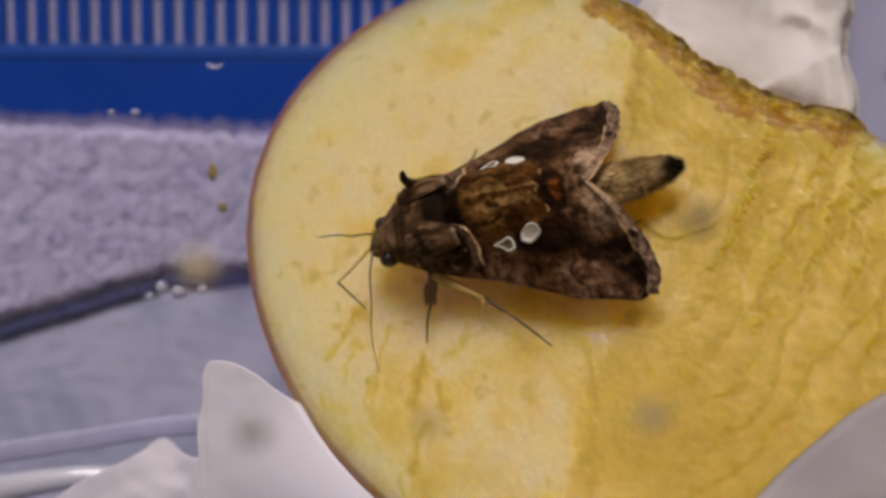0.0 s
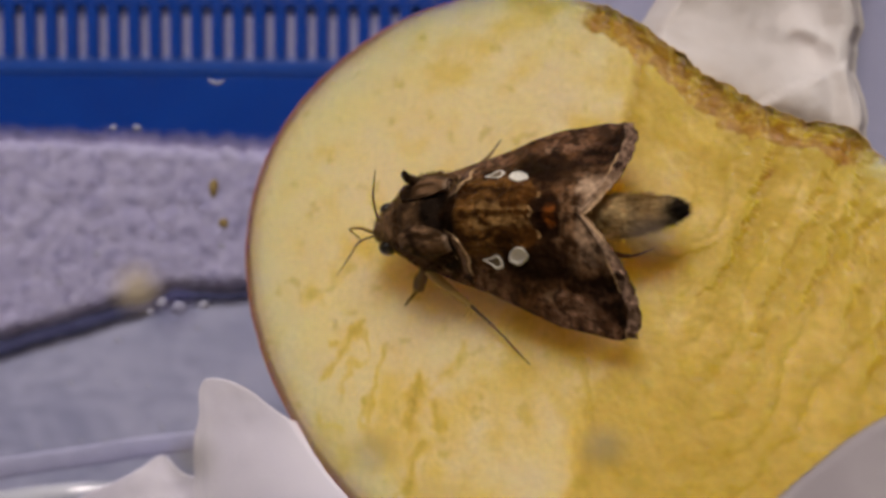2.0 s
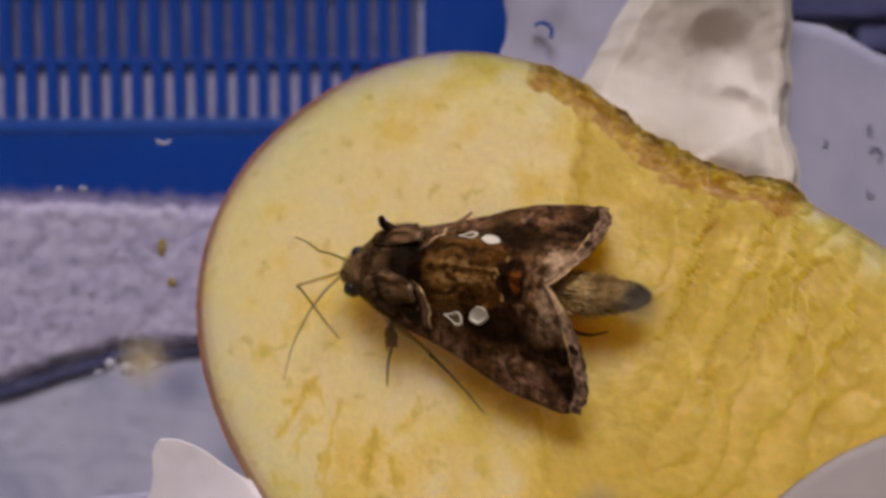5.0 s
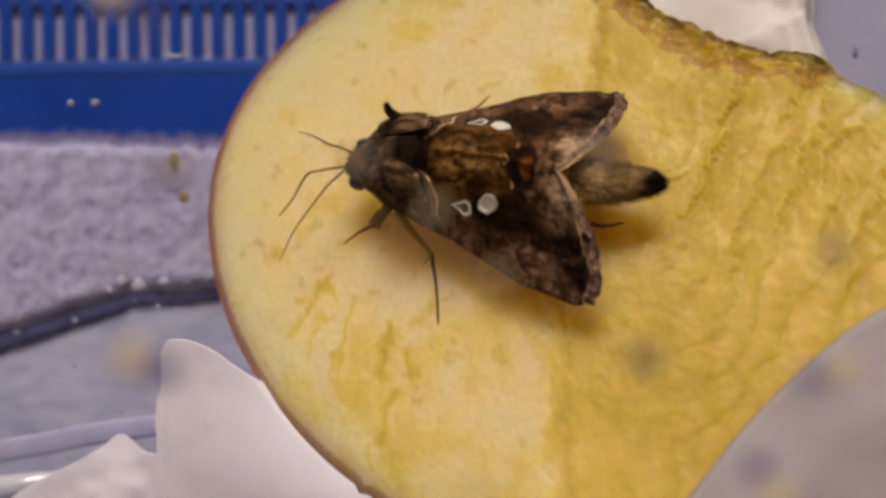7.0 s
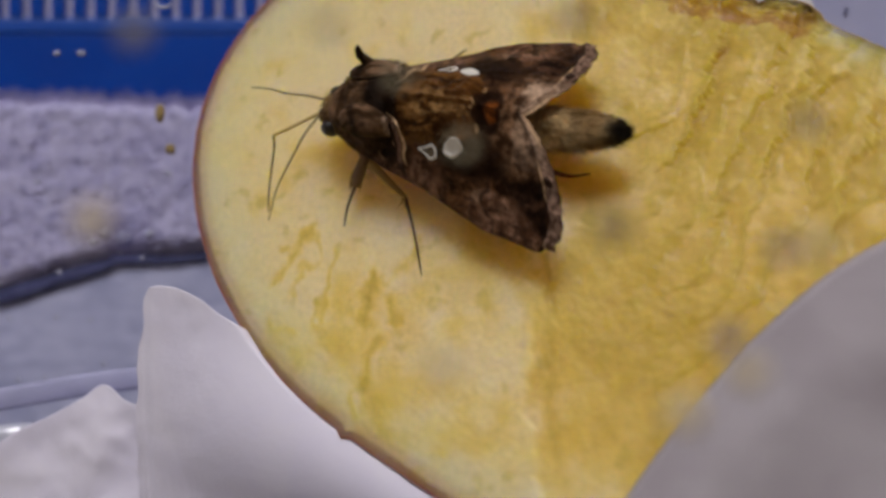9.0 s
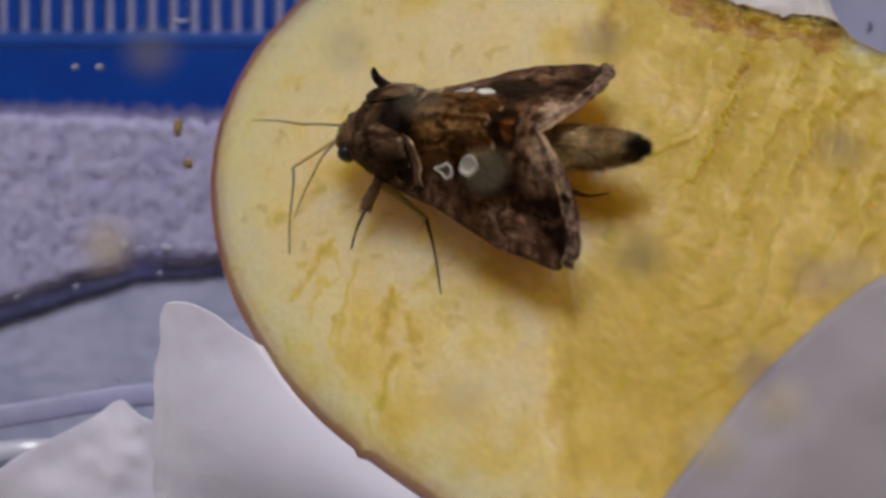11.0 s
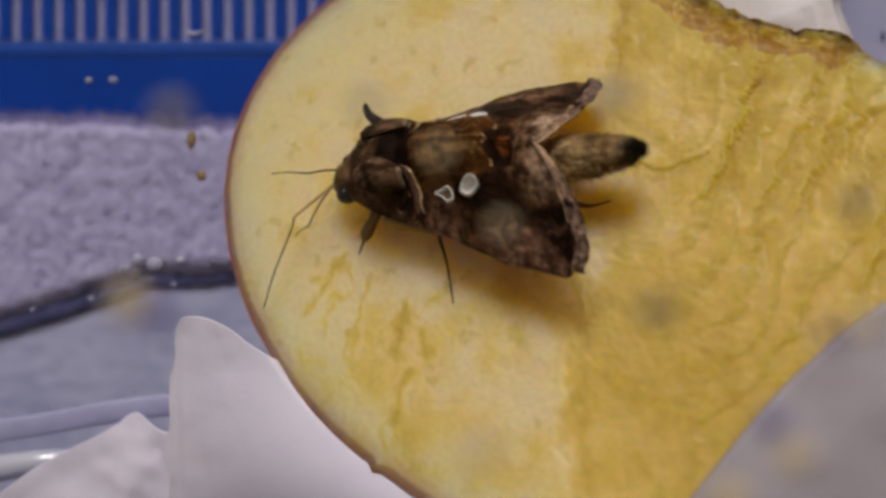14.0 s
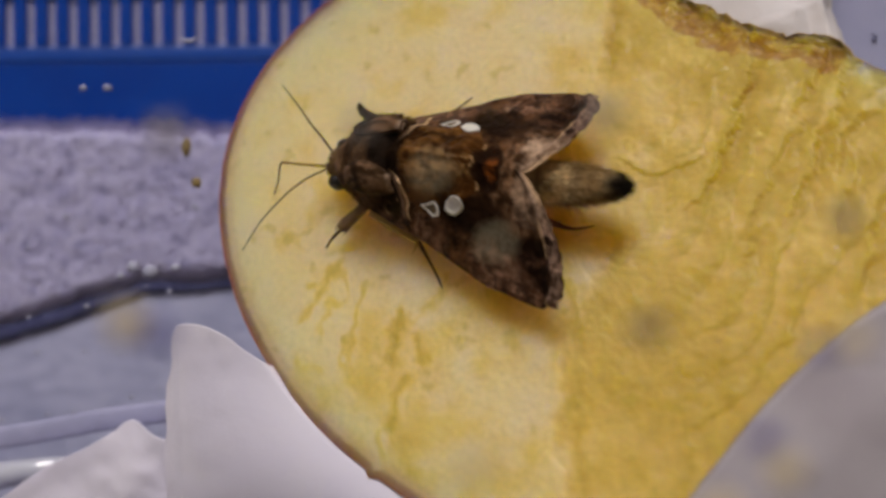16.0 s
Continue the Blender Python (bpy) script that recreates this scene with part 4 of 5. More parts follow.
    c = blend(c, (0.55, 0.40, 0.25), 0.9 * smooth01(0.011 - abs(edge - 0.922), 0.0, 0.007) * smooth01(b, 0.30, 0.38) * smooth01(n1 + 0.5 - 0.6 * smooth01(b, 0.6, 0.7), 0.0, 0.25))
    c = blend(c, (0.035, 0.020, 0.014), 0.75 * smooth01(0.012 - abs(edge - 0.957), 0.0, 0.008) * smooth01(math.sin(b * 58), 0.1, 0.7))
    c = blend(c, (0.045, 0.026, 0.020), 0.7 * smooth01(edge, 0.975, 0.99) * smooth01(math.sin(b * 44), 0.0, 0.5))
    c = blend(c, (0.012, 0.006, 0.005), 0.95 * smooth01(1.0 - math.hypot((a - 0.955) / 0.035, (b - 0.50) / 0.045), 0.0, 0.4))
    # pale grey inner corner with a cream rim
    corner = smooth01(x + 0.4 * n2, 4.5, 5.0) * (1 - smooth01(w + 0.5 * n2, 2.6, 3.2)) * (1.0 if s > 0 else 0.5)
    c = blend(c, blend((0.19, 0.13, 0.095), (0.44, 0.335, 0.26), 0.5 + 1.1 * n2 + 0.5 * n4), 0.92 * corner)
    c = blend(c, (0.50, 0.37, 0.25), 0.8 * smooth01(a, 0.955, 0.985) * (1 - smooth01(b, 0.16, 0.30)))
    # a few dark flecks and single pale scales
    c = blend(c, (0.012, 0.006, 0.004), 0.65 * smooth01(nz(x * 0.9, w * s * 1.7, 21.0, 1.0), 0.28, 0.42) * (1 - 0.7 * sad) * (1 - smooth01(edge, 0.9, 0.93)))
    return c[0] * 1.32, c[1] * 1.18, c[2] * 1.0


def build_wing(s, parent):
    na, nb = 190, 130
    verts, cols = [], []
    for i in range(na):
        for j in range(nb):
            a, b = i / (na - 1), j / (nb - 1)
            x, w, z, y = wing_point(s, a, b)
            if i == na - 1:
                x += 0.10 * abs(math.sin(b * 30))
            verts.append((x, y, z))
            cols.append(wing_colour(x, w, a, b, s))
    n = len(verts)
    faces = grid_faces(na, nb)
    if s > 0:
        faces = [tuple(reversed(f)) for f in faces]
    low = [(x, y, z - 0.12) for x, y, z in verts]
    rim = [i * nb for i in range(na)] + [(na - 1) * nb + j for j in range(nb)] + [i * nb + nb - 1 for i in reversed(range(na))] + list(reversed(range(nb)))
    both = faces + [tuple(reversed([k + n for k in f])) for f in faces] + [(p, q, q + n, p + n) for p, q in zip(rim, rim[1:]) if p != q]
    wing = part("forewing", (verts + low, both), WING, parent, colours=cols + cols)

    table = np.array([wing_point(s, 0.2 + i / 130, j / 100)[:3] for i in range(60) for j in range(101)])

    def on_wing(px, pw, lift=0.07):
        d = (table[:, 0] - px) ** 2 + (table[:, 1] - pw) ** 2
        near = np.argsort(d)[:12]
        weight = 1 / (d[near] + 0.002)
        return float((table[near, 2] * weight).sum() / weight.sum()) + lift

    def flat_spot(outline, rings, material, label, parent_part):
        cx, cw = (sum(p[q] for p in outline) / len(outline) for q in (0, 1))
        vs, m = [], len(outline)
        for f, dome in rings:
            for px, pw in outline:
                qx, qw = cx + (px - cx) * f, cw + (pw - cw) * f
                vs.append((qx, mid(qx) + s * qw, on_wing(qx, qw, dome)))
        fs = [(r * m + k, r * m + (k + 1) % m, (r + 1) * m + (k + 1) % m, (r + 1) * m + k) for r in range(len(rings) - 1) for k in range(m)]
        if rings[-1][0] < 0.5:
            fs.append(tuple((len(rings) - 1) * m + k for k in range(m)))
        if s < 0:
            fs = [tuple(reversed(f)) for f in fs]
        part("silver_spot", (vs, fs), material, parent_part, label)

    def oval(cx, cw, ra, rb, t, tail=0.0):
        pts = []
        for q in (2 * math.pi * k / 36 for k in range(36)):
            e = 1 + 0.05 * math.sin(5 * q + s) + tail * max(0.0, -math.cos(q)) ** 6
            u, v = ra * math.cos(q) * e, rb * math.sin(q) * (1 + 0.05 * math.sin(4 * q)) * (1 - 0.25 * tail * max(0.0, -math.cos(q)) ** 2)
            pts.append((cx + u * math.cos(t) - v * math.sin(t), cw + u * math.sin(t) + v * math.cos(t)))
        return pts
    drop, comma = oval(0.62, 2.74, 0.76, 0.46, -0.30), oval(-1.05, 3.08, 0.47, 0.43, 0.16, 1.25)
    flat_spot(drop, ((1.0, 0.02), (0.93, 0.16), (0.80, 0.19), (0.74, 0.12), (0.45, 0.15), (0.2, 0.16)), SILVER, "silvery white wing spot", wing)
    flat_spot(comma, ((1.0, 0.02), (0.92, 0.15), (0.72, 0.16), (0.62, 0.04)), SILVER, "silvery comma-shaped outline spot", wing)
    flat_spot(comma, ((0.66, 0.03), (0.4, 0.05), (0.15, 0.05)), SPOT_TAN, "dull tan centre of the spot", wing)
    return wing


def hair_mesh(points, seed, length, width, palette):
    """Tapered hairs; points give (place, direction)."""
    rnd = random.Random(seed)
    verts, faces, cols = [], [], []
    for p, d in points:
        d = (Vector(d) + Vector((rnd.gauss(0, 0.28), rnd.gauss(0, 0.28), rnd.gauss(0, 0.28)))).normalized()
        side = d.cross(Vector((rnd.gauss(0, 1), rnd.gauss(0, 1), rnd.gauss(0, 1)))).normalized() * width * rnd.uniform(0.6, 1.3)
        ln = length * rnd.uniform(0.55, 1.25)
        p = Vector(p)
        c = blend(*palette, rnd.random())
        k = len(verts)
        bend = Vector((0, 0, -0.12 * ln))
        verts += [p - side, p + side, p + d * ln * 0.6 + side * 0.7, p + d * ln * 0.6 - side * 0.7, p + d * ln + bend]
        faces += [(k, k + 1, k + 2, k + 3), (k + 3, k + 2, k + 4)]
        cols += [c] * 5
    return [tuple(v) for v in verts], faces, cols


def ellipsoid(c, r, seed, rough=0.06):
    v, f = blob(*c, *r, rough, seed, 20, 28)
    return v, f


def build_moth():
    ob = tagged(new("moth"), "brown moth with silvery twin wing spots on the apple", "moth")
    rnd = random.Random(3)
    wings = [build_wing(-1, ob), build_wing(1, ob)]

    def body_colour(x, y, z):
        n = nz(x, y, z, 0.8)
        c = blend((0.062, 0.031, 0.013), (0.25, 0.138, 0.068), 0.45 + 1.6 * n)
        side = abs(y - 1.15)
        c = blend(c, (0.018, 0.010, 0.006), 0.75 * smooth01(0.35 - abs(x + 8.0 - 0.2 * side), 0.0, 0.25))
        c = blend(c, (0.020, 0.011, 0.006), 0.7 * smooth01(nz(x, y * 1.5, z, 1.3), 0.15, 0.35))
        c = blend(c, (0.15, 0.095, 0.06), 0.7 * smooth01(0.22 - abs(x + 7.4 - 0.25 * side), 0.0, 0.15) * smooth01(side, 0.4, 0.9))
        c = blend(c, (0.010, 0.006, 0.005), 0.95 * smooth01(1.5 - math.hypot((x + 5.1) / 1.0, (y - 1.2) / 1.3), 0.0, 0.5))
        return c
    thorax = join(ellipsoid((-6.0, 1.15, 3.7), (3.1, 3.3, 2.8), 1.0), ellipsoid((-8.2, 1.1, 3.45), (1.9, 2.35, 2.15), 4.0))
    t = part("thorax", thorax, FUR, ob, "furry brown thorax with a dark centre", colours=[body_colour(*v) for v in thorax[0]])
    pts = []
    for _ in range(3400):
        a, z = rnd.uniform(0, 2 * math.pi), rnd.uniform(-0.2, 1.0)
        q = math.sqrt(1 - z * z)
        d = Vector((q * math.cos(a), q * math.sin(a), z))
        p = (-6.2 + d.x * 3.25, 1.15 + d.y * 3.3, 3.7 + d.z * 2.85)
        pts.append((p, (d.x * 0.5 + 0.9, d.y * 0.6, d.z * 0.35)))
    v, f, c = hair_mesh(pts, 4, 0.5, 0.03, ((0.058, 0.028, 0.012), (0.25, 0.138, 0.066)))
    c = [blend(body_colour(*p), q, 0.55 * (1 - smooth01(1.5 - math.hypot((p[0] + 5.1) / 1.0, (p[1] - 1.2) / 1.3), 0.0, 0.5))) for p, q in zip(v, c)]
    part("fur", (v, f), FUR, t, "brown hair-like scales", colours=c)
    head = join(ellipsoid((-9.5, 1.05, 3.1), (1.45, 1.45, 1.4), 2.0), ellipsoid((-10.75, 0.95, 2.8), (0.75, 0.7, 0.6), 2.5))
    h = part("head", head, FUR, ob, "tan furry head", colours=[blend((0.16, 0.09, 0.036), (0.30, 0.18, 0.08), 0.5 + nz(*p, 1.0)) for p in head[0]])
    pts = []
    for _ in range(700):
        a, z = rnd.uniform(0, 2 * math.pi), rnd.uniform(-0.1, 1.0)
        q = math.sqrt(1 - z * z)
        d = Vector((q * math.cos(a), q * math.sin(a), z))
        pts.append(((-9.5 + d.x * 1.4, 1.05 + d.y * 1.4, 3.1 + d.z * 1.35), (d.x * 0.7 - 0.3, d.y * 0.6, d.z * 0.5)))
    v, f, c = hair_mesh(pts, 6, 0.4, 0.035, ((0.13, 0.075, 0.03), (0.32, 0.19, 0.085)))
    part("fur", (v, f), FUR, h, colours=c)
    for y in (-0.32, 2.4):
        part("eye", ellipsoid((-10.0, y, 3.3), (0.68, 0.55, 0.72), 1.0, 0.02), EYE, ob, "glossy black eye")
    # dark horn-like tuft behind the head
    crest = [(-6.2, 3.2, 5.2), (-6.7, 3.4, 6.4), (-6.9, 3.5, 7.3), (-6.65, 3.6, 8.2)]
    cv, cf = tube(curve_points(crest, 10), [0.75, 0.60, 0.46, 0.38, 0.34, 0.31, 0.29, 0.26, 0.20, 0.08], 9)
    part("crest", (cv, cf), FUR, ob, "dark upright tuft", colours=[(0.050, 0.030, 0.018)] * len(cv))
    # plates of long scales over the wing roots, pale along their hind edge
    for side in (-1, 1):
        pv, pf, pc = [], [], []
        for i in range(26):
            for j in range(22):
                a, b = i / 25, j / 21
                x = -7.9 + 3.6 * a
                half = 0.95 * math.sin(math.pi * min(1.0, 0.12 + 0.80 * a)) ** 0.6
                q = b * 2 - 1
                y = 1.12 + side * (1.75 + 0.32 * a + q * half)
                dx, dy = (x + 6.1) / 3.35, (y - 1.15) / 3.55
                z = 3.75 + 3.05 * math.sqrt(max(0.05, 1 - dx * dx - dy * dy)) + 0.30 * (1 - q * q) + 0.35 * a ** 3 + 0.10 * nz(x * 0.8, y * 2.5, 3.0, 1.2)
                pv.append((x, y, z))
                n = nz(x * 0.7, y * 2.2, 9.0, 1.2)
                c = blend((0.052, 0.026, 0.011), (0.20, 0.112, 0.060), 0.45 + 1.5 * n)
                c = blend(c, (0.018, 0.009, 0.005), 0.5 * smooth01(abs(q), 0.70, 0.95) * (1 - smooth01(a, 0.85, 0.95)))
                c = blend(c, (0.016, 0.008, 0.004), 0.8 * smooth01(0.10 - abs(a - 0.30 - 0.06 * q), 0.0, 0.06))
                c = blend(c, (0.36, 0.25, 0.17), 0.85 * smooth01(a, 0.93, 0.97) * smooth01(n + 0.4, 0.0, 0.2))
                pc.append(c)
        m = len(pv)
        pf = grid_faces(26, 22)
        if side < 0:
            pf = [tuple(reversed(f)) for f in pf]
        low = [(x, y, z - 0.5) for x, y, z in pv]
        edge = [i * 22 for i in range(26)] + [25 * 22 + j for j in range(1, 22)] + [i * 22 + 21 for i in reversed(range(25))] + list(reversed(range(21)))
        part("tegula", (pv + low, pf + [tuple(reversed([k + m for k in f])) for f in pf] + [(p, q, q + m, p + m) for p, q in zip(edge, edge[1:])]), FUR, ob,
             "brown scale plate with a pale hind edge", colours=pc + pc)
    # abdomen
    path = curve_points([(0.5, 0.7, 3.2), (4.5, 0.6, 3.2), (7.5, 0.65, 3.0), (9.6, 0.68, 3.0), (11.1, 0.7, 3.1)], 26)
    rad = [2.2, 2.2, 2.2, 2.2, 2.15, 2.1, 2.1, 2.05, 2.0, 1.95, 1.9, 1.85, 1.8, 1.75, 1.7, 1.65, 1.6, 1.5, 1.42, 1.32, 1.2, 1.05, 0.85, 0.6, 0.35, 0.08]

    def abd_colour(x, y, z):
        c = blend((0.33, 0.20, 0.07), (0.78, 0.56, 0.28), 0.5 + 1.2 * nz(x * 0.5, y * 1.5, z * 1.5, 0.8))
        c = blend(c, (0.10, 0.06, 0.03), 0.5 * smooth01(math.sin(x * 2.6), 0.6, 1.0))
        return blend(c, (0.014, 0.010, 0.008), smooth01(x + 0.5 * nz(x, y, z, 1.0), 9.5, 10.5))
    av, af = tube(path, [r * 0.72 for r in rad], 18)
    ab = part("abdomen", (av, af), FUR, ob, "tan furry abdomen with a black tip", colours=[abd_colour(*p) for p in av])
    pts = []
    for _ in range(5200):
        k = rnd.uniform(8, 24.0)
        i = int(k)
        p, r = path[i].lerp(path[i + 1], k - i), rad[i] * 0.70
        a = rnd.uniform(0, 2 * math.pi)
        d = Vector((0, math.cos(a), math.sin(a)))
        pts.append((p + d * r, (1.0, d.y * (0.12 - 0.5 * smooth01(p.x, 8.0, 10.0)), d.z * (0.12 - 0.5 * smooth01(p.x, 8.0, 10.0)))))
    v, f, c = hair_mesh(pts, 8, 0.85, 0.022, ((0.2, 0.12, 0.05), (0.4, 0.28, 0.14)))
    part("fur", (v, f), FUR, ab, colours=[abd_colour(p[0] - 0.2, p[1], p[2]) for p in v])
    # legs that stay put
    def leg(name, ctrl, radii, material):
        hip = Vector(ctrl[0])
        pts = curve_points([Vector(p) - hip for p in ctrl], 4 * len(ctrl))
        rr = np.interp(np.linspace(0, 1, len(pts)), np.linspace(0, 1, len(radii)), radii)
        o = part(name, tube(pts, list(rr), 8), material, ob)
        o.location = hip * MM
    leg("hindleg", [(3.0, -0.8, 2.2), (5.5, -1.4, 1.2), (7.0, -1.55, 0.5), (8.3, -1.1, 0.1)], [0.4, 0.25, 0.12, 0.06], LEG_RED)
    leg("midleg", [(-5.5, 3.2, 2.2), (-4.0, 5.2, 1.8), (-3.2, 6.6, 0.9), (-2.7, 7.9, 0.1)], [0.4, 0.3, 0.10, 0.05], LEG)

    # limbs of two pieces, each with its root at the origin and pointing to -x
    def limb(key, name, tip_name, first, r1, second, r2, m1, m2, label1, label2, extra=None):
        a = part(name, join(tube(curve_points(first, 18), list(np.interp(np.linspace(0, 1, 18), np.linspace(0, 1, len(r1)), r1)), 9), *(extra or [])), m1, ob, label1)
        b = part(tip_name, tube(curve_points(second, 22), list(np.interp(np.linspace(0, 1, 22), np.linspace(0, 1, len(r2)), r2)), 8), m2, a, label2)
        a.location, b.location = Vector(ROOTS[key]) * MM, Vector((-LENGTHS[key][0] * MM, 0, 0))
        return a, b
    rb = random.Random(12)
    limbs = {}
    n1, n2 = LENGTHS["far"]
    limbs["far"] = limb("far", "antenna", "antenna_tip", [(0, 0, 0), (-n1 * 0.5, 0.06, 0.05), (-n1, 0, 0)], [0.085, 0.07], [(0, 0, 0), (-n2 * 0.5, 0.08, 0.08), (-n2, 0, 0)], [0.07, 0.03],
                        ANTENNA, ANTENNA, "thin brown thread-like antenna", "")
    n1, n2 = LENGTHS["near"]
    limbs["near"] = limb("near", "antenna", "antenna_tip", [(0, 0, 0), (-n1 * 0.5, 0.12, 0.08), (-n1, 0, 0)], [0.085, 0.07], [(0, 0, 0), (-n2 * 0.5, 0.22, 0.1), (-n2, 0, 0)], [0.07, 0.03],
                         ANTENNA, ANTENNA, "thin brown thread-like antenna", "")
    n1, n2 = LENGTHS["tongue"]
    limbs["tongue"] = limb("tongue", "proboscis", "proboscis_tip", [(0, 0, 0), (-n1 * 0.6, -0.12, 0.12), (-n1, 0, 0)], [0.13, 0.10, 0.085], [(0, 0, 0), (-n2 * 0.15, -0.10, 0), (-n2 * 0.6, 0.10, 0), (-n2, 0, 0)],
                           [0.085, 0.07, 0.05], LEG_PALE, ANTENNA, "ochre thread-like proboscis", "")
    n1, n2 = LENGTHS["fore"]
    tuft = []
    for _ in range(60):
        x = -n1 * rb.uniform(0.55, 0.98)
        a = rb.uniform(0, 6.28)
        tuft.append(tube([(x, 0.30 * math.cos(a), 0.30 * math.sin(a)), (x - 0.22, 0.42 * math.cos(a), 0.42 * math.sin(a)), (x - 0.5, 0.40 * math.cos(a), 0.40 * math.sin(a))], [0.05, 0.04, 0.01], 4))
    limbs["fore"] = limb("fore", "foreleg", "foreleg_tarsus", [(0, 0, 0), (-n1 * 0.35, -0.45, 0.3), (-n1 * 0.6, -0.30, 0.25), (-n1, 0, 0)], [0.42, 0.38, 0.36, 0.42, 0.30], [(0, 0, 0), (-n2 * 0.5, 0.10, 0.06), (-n2, 0, 0)],
                         [0.12, 0.11, 0.08, 0.05], LEG, LEG_DARK, "thick scaly brown foreleg", "thin dark tarsus", tuft)
    n1, n2 = LENGTHS["mid"]
    spur = [tube([(-n1 + 0.15, 0, 0.1), (-n1 - 0.1, 0.45, 0.2), (-n1 - 0.15, 0.95, 0.3)], [0.08, 0.06, 0.02], 6), tube([(-n1 + 0.1, 0, 0.1), (-n1 - 0.3, 0.3, 0.25), (-n1 - 0.5, 0.55, 0.3)], [0.07, 0.05, 0.02], 6)]
    limbs["mid"] = limb("mid", "midleg", "midleg_tarsus", [(0, 0, 0), (-n1 * 0.4, 0.08, 0.15), (-n1, 0, 0)], [0.42, 0.38, 0.30, 0.18], [(0, 0, 0), (-n2 * 0.45, -0.12, 0.12), (-n2, 0, 0)],
                        [0.15, 0.12, 0.09, 0.09, 0.04], LEG_PALE, LEG_DARK, "ochre upper leg", "thin dark banded shin and tarsus", spur)
    return ob, limbs


ROOTS = {"far": (-10.75, 1.75, 3.6), "near": (-11.1, 0.55, 3.5), "tongue": (-11.5, 1.0, 2.9), "fore": (-7.4, -0.7, 2.8), "mid": (-7.2, -2.0, 2.4)}
LENGTHS = {"far": (2.9, 3.5), "near": (3.5, 5.2), "tongue": (3.6, 6.8), "fore": (3.4, 2.9), "mid": (3.9, 5.9)}
MOTH, JOINTED = build_moth()

# the moth's place on the slice: seconds, along, across and above it, and its turn
MOTH_ROWS = [
    (0, 7.62, -9.45, -0.06, -3.1, 2.8, 18.6),
    (0.5, 7.71, -9.63, -0.10, -1.6, 2.4, 18.4),
    (1, 7.65, -9.38, -0.00, 0.4, 0.6, 12.5),
    (1.5, 7.67, -9.21, -0.05, 0.9, -0.2, 10.8),
    (2, 7.96, -8.91, 0.19, 2.8, -1.9, 5.8),
    (2.5, 8.75, -9.11, 0.19, 2.5, -1.6, -1.7),
    (3, 8.75, -9.71, -0.03, -1.0, -0.3, -2.1),
    (3.5, 8.60, -9.68, -0.20, -3.7, -0.2, -0.9),
    (6, 8.66, -9.63, -0.11, -0.2, -0.9, -5.8),
    (6.5, 8.71, -9.69, 0.17, 3.5, 0.9, -6.5),
    (7, 8.26, -10.09, 0.21, 1.7, 0.4, -5.2),
    (7.5, 7.82, -10.17, 0.11, 0.4, -0.7, -4.9),
    (8, 7.35, -10.37, 0.05, 1.4, -0.9, -7.7),
    (8.5, 7.11, -10.22, 0.08, 0.8, -0.9, -8.0),
    (9, 7.06, -10.15, -0.02, 0.1, -1.3, -6.8),
    (11.5, 7.01, -10.95, 0.07, -5.9, -4.4, -4.1),
    (12, 7.04, -11.09, 0.07, -8.0, -6.1, -2.3),
    (12.5, 6.89, -10.89, 0.10, -6.0, -3.0, -1.6),
    (13, 6.61, -11.30, 0.06, -5.6, -4.7, -1.7),
    (13.5, 6.35, -10.88, 0.12, -5.2, -4.5, 2.7),
    (14, 6.04, -11.36, -0.17, -8.2, -4.5, 2.8),
    (14.5, 5.93, -11.28, -0.30, -6.5, -3.0, 1.9),
    (15, 5.79, -10.93, -0.31, -3.2, -1.4, 0.6),
    (15.5, 6.02, -10.92, 0.09, 1.3, -2.7, -5.4),
    (16, 5.62, -11.12, -0.13, 1.8, -3.4, -7.3),
]
# limbs: seconds, turn and lift of the first piece, then of the second piece on the first
FAR_ROWS = [
    (0, 52, 67, -13, -4),
    (0.5, -123, 81, -0, 1),
    (1, 176, 75, -7, -3),
    (1.5, -108, 68, -16, 4),
    (2, -136, 66, -6, -8),
    (2.5, -93, 74, -8, 6),
    (3, -82, 67, -2, 8),
    (3.5, 47, 78, 11, 9),
    (6, 5, 65, 1, 22),
    (6.5, 55, 75, 3, 10),
    (7, 43, 75, 3, 4),
    (7.5, 44, 65, 12, 13),
    (8, 35, 70, 6, 11),
    (8.5, 55, 74, 3, 5),
    (9, 8, 31, 25, 42),
    (11.5, 17, 29, 1, 2),
    (12, 19, 29, 5, -1),
    (12.5, 51, 48, 9, 5),
    (13, 65, 54, 3, 12),
    (13.5, 77, 57, 4, 4),
    (14, 56, 50, 4, 7),
    (14.5, 67, 66, 6, 4),
    (15, -171, 77, -5, -1),
    (15.5, -156, 71, -8, 2),
    (16, -57, 64, -0, -7),
] # len [2.2 2.9 4.2]
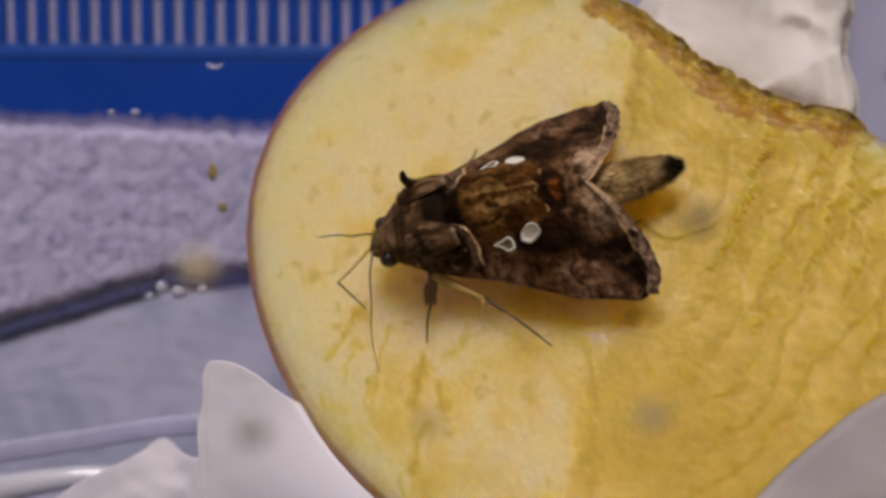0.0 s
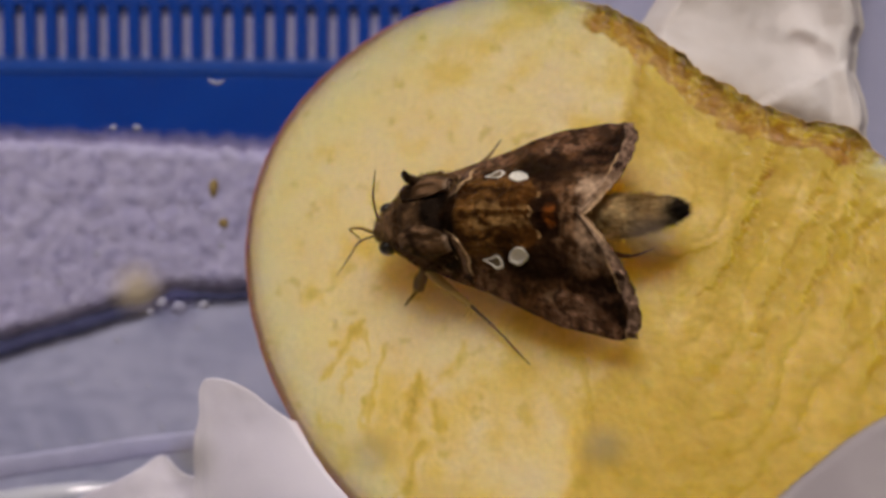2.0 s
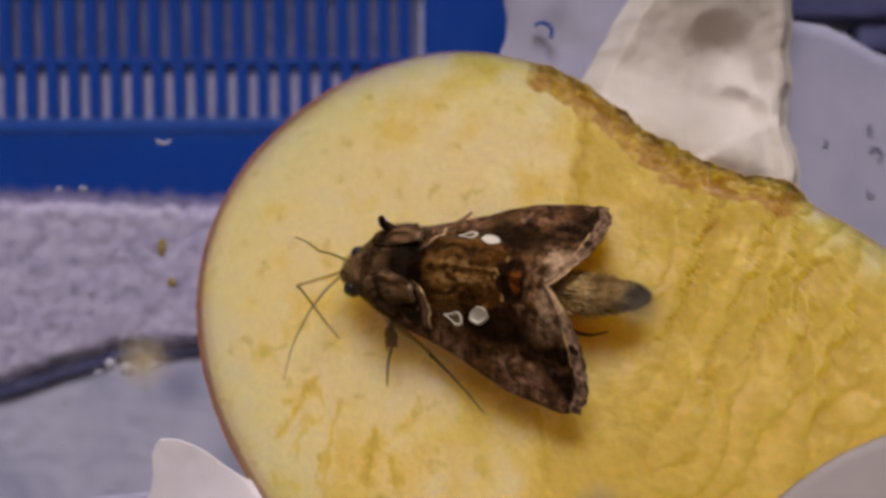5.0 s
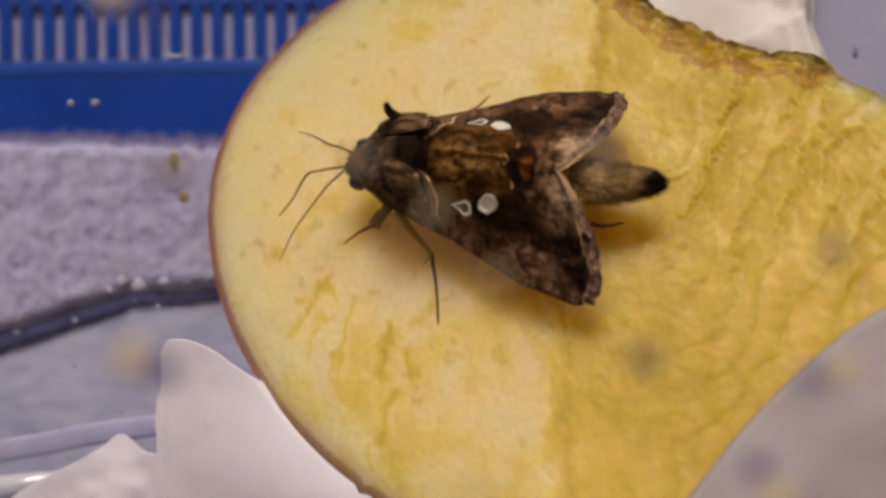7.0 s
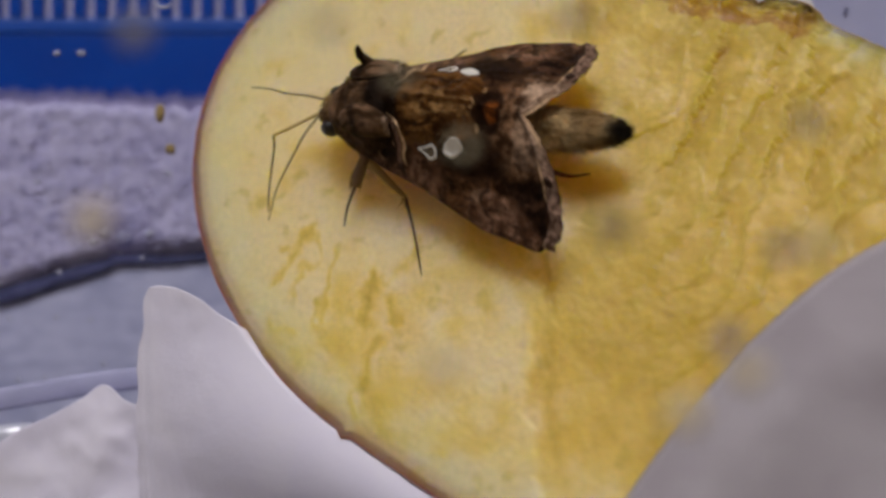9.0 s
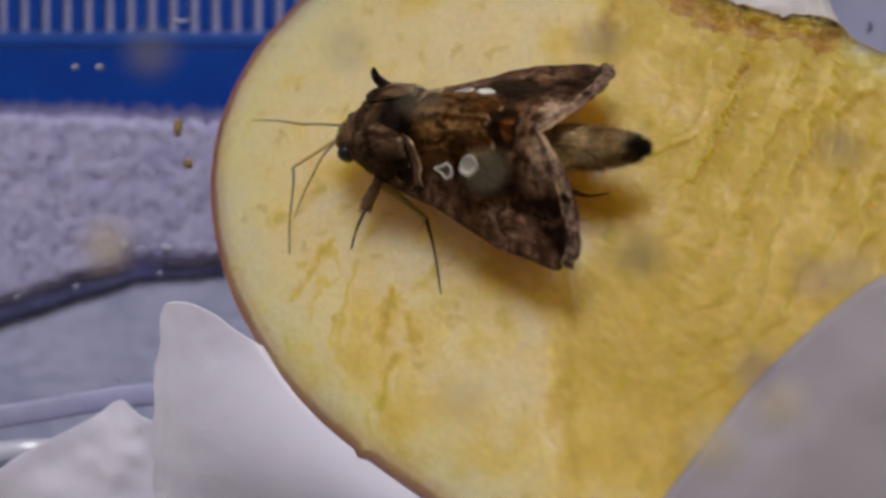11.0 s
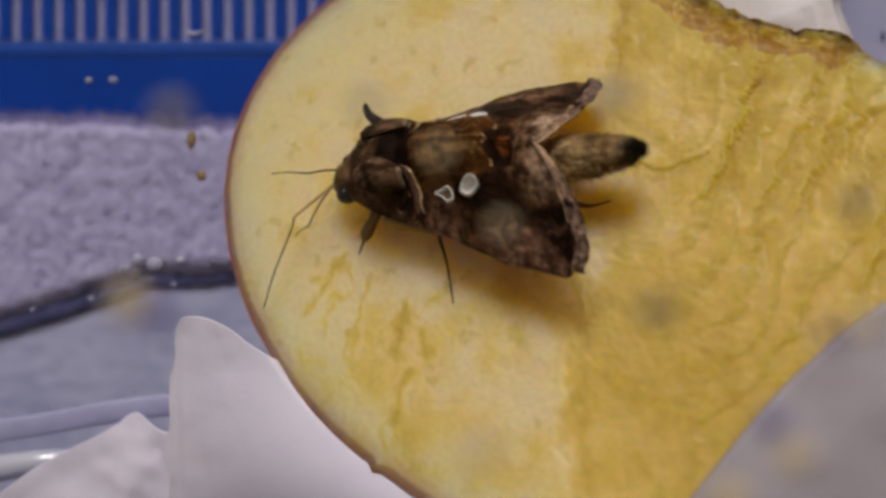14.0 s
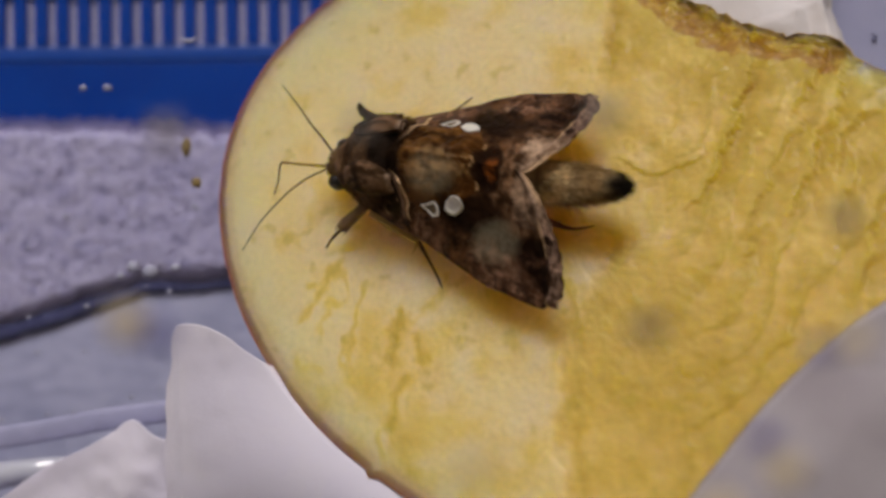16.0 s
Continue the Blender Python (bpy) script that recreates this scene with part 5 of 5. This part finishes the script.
NEAR_ROWS = [
    (0, 74, -15, 8, 1),
    (0.5, 79, 34, -90, -62),
    (1, 95, 56, -115, -48),
    (1.5, 75, 28, -38, -59),
    (2, 105, 67, -131, -20),
    (2.5, 84, 37, -38, -63),
    (3, 114, 62, -128, -26),
    (3.5, 83, 24, 2, -33),
    (6, 58, 3, 16, -5),
    (6.5, 66, 20, 10, -22),
    (7, 67, 19, -17, -42),
    (7.5, 73, 27, -4, -31),
    (8, 80, 39, -5, -46),
    (8.5, 75, 28, 5, -37),
    (9, 65, -6, -4, -24),
    (11.5, 93, 28, -96, -55),
    (12, 63, -10, -18, -29),
    (12.5, 70, -4, -31, -45),
    (13, 64, 7, -66, -49),
    (13.5, 94, 39, -127, -43),
    (14, 68, 2, -83, -43),
    (14.5, 83, 38, -114, -39),
    (15, 92, 48, -120, -28),
    (15.5, 52, 28, 1, -36),
    (16, 64, 35, 1, -30),
] # len [1.9 3.2 4. ]
TONGUE_ROWS = [
    (0, 48, 25, 168, -68),
    (0.5, 20, 61, -172, -27),
    (1, 47, 72, 176, -14),
    (1.5, 27, 76, -162, -28),
    (2, 94, 81, -160, -2),
    (2.5, 48, 72, 174, -12),
    (3, 28, 71, 175, -10),
    (3.5, 61, 38, 134, -35),
    (6, 35, 48, 159, -47),
    (6.5, 50, 57, -161, -39),
    (7, 60, 57, -125, -57),
    (7.5, 62, 47, -105, -58),
    (8, 66, 57, -125, -46),
    (8.5, 44, 41, -173, -83),
    (9, 40, 13, 47, -46),
    (11.5, 49, 5, 44, -28),
    (12, 53, -0, 34, -17),
    (12.5, 47, 4, 44, -36),
    (13, 56, -2, 23, -14),
    (13.5, 58, 8, -8, -57),
    (14, 44, 4, 27, -18),
    (14.5, 47, 21, 6, -60),
    (15, 34, 55, -169, -63),
    (15.5, 25, 56, -158, -57),
    (16, 31, 57, -152, -66),
] # len [3.  3.6 4.7]
FORE_ROWS = [
    (0, 74, -33, -6, 14),
    (0.5, 76, -32, -14, 11),
    (1, 92, -15, -19, 8),
    (1.5, 91, -14, -13, 7),
    (2, 58, -40, -13, 24),
    (2.5, 61, -30, -7, 8),
    (3, 58, -36, -3, 15),
    (3.5, 93, -33, -10, 15),
    (6, 100, -17, -8, 5),
    (6.5, 100, -16, -5, 4),
    (7, 42, -38, -15, 20),
    (7.5, 26, -33, -2, 12),
    (8, 34, -35, -7, 15),
    (8.5, 37, -38, -7, 18),
    (9, 83, -17, -2, 4),
    (11.5, 69, -14, 3, 0),
    (12, 64, -12, 8, -4),
    (12.5, 67, -14, 5, -2),
    (13, 45, -32, 28, 10),
    (13.5, 43, -33, 27, 10),
    (14, 37, -39, 43, 16),
    (14.5, 45, -37, 31, 14),
    (15, 50, -36, 30, 15),
    (15.5, 63, -26, 22, 11),
    (16, 54, -8, -20, -27),
] # len [2.3 3.2 4. ]
MID_ROWS = [
    (0, 142, -15, -10, 4),
    (0.5, 143, -16, -11, 5),
    (1, 142, -20, -11, 10),
    (1.5, 137, -19, -3, 9),
    (2, 138, -17, -4, 7),
    (2.5, 140, -17, -2, 6),
    (3, 145, -17, -6, 6),
    (3.5, 144, -17, -4, 6),
    (6, 148, -16, -7, 6),
    (6.5, 121, -25, -12, 15),
    (7, 136, -33, -35, 25),
    (7.5, 139, -30, -35, 21),
    (8, 145, -28, -35, 18),
    (8.5, 145, -26, -32, 15),
    (9, 144, -27, -32, 18),
    (11.5, 152, -34, -43, 25),
    (12, 151, -33, -42, 24),
    (12.5, 151, -34, -44, 24),
    (13, 167, -37, -63, 19),
    (13.5, 161, -38, -59, 23),
    (14, 176, -36, -71, 13),
    (14.5, 173, -36, -67, 16),
    (15, 165, -32, -57, 16),
    (15.5, 156, -30, -38, 20),
    (16, 156, -23, -30, 10),
] # len [2.6 3.3 5.2]


def bend(limb, root, length, tip, rows):
    """Keys a limb of two rigid pieces: each piece points along its own -x."""
    walk(limb, [(t, pose(*(c * MM for c in root), 0, lift, turn)) for t, turn, lift, _, _ in rows])
    walk(tip, [(t, pose(-length * MM, 0, 0, 0, lift, turn)) for t, _, _, turn, lift in rows])


def motions():
    walk(MOTH, [(t, APPLE @ pose(u * MM, v * MM, w * MM, rx, ry, rz)) for t, u, v, w, rx, ry, rz in MOTH_ROWS])
    for name, rows in (("far", FAR_ROWS), ("near", NEAR_ROWS), ("tongue", TONGUE_ROWS), ("fore", FORE_ROWS), ("mid", MID_ROWS)):
        limb, tip = JOINTED[name]
        bend(limb, ROOTS[name], LENGTHS[name][0], tip, rows)


motions()
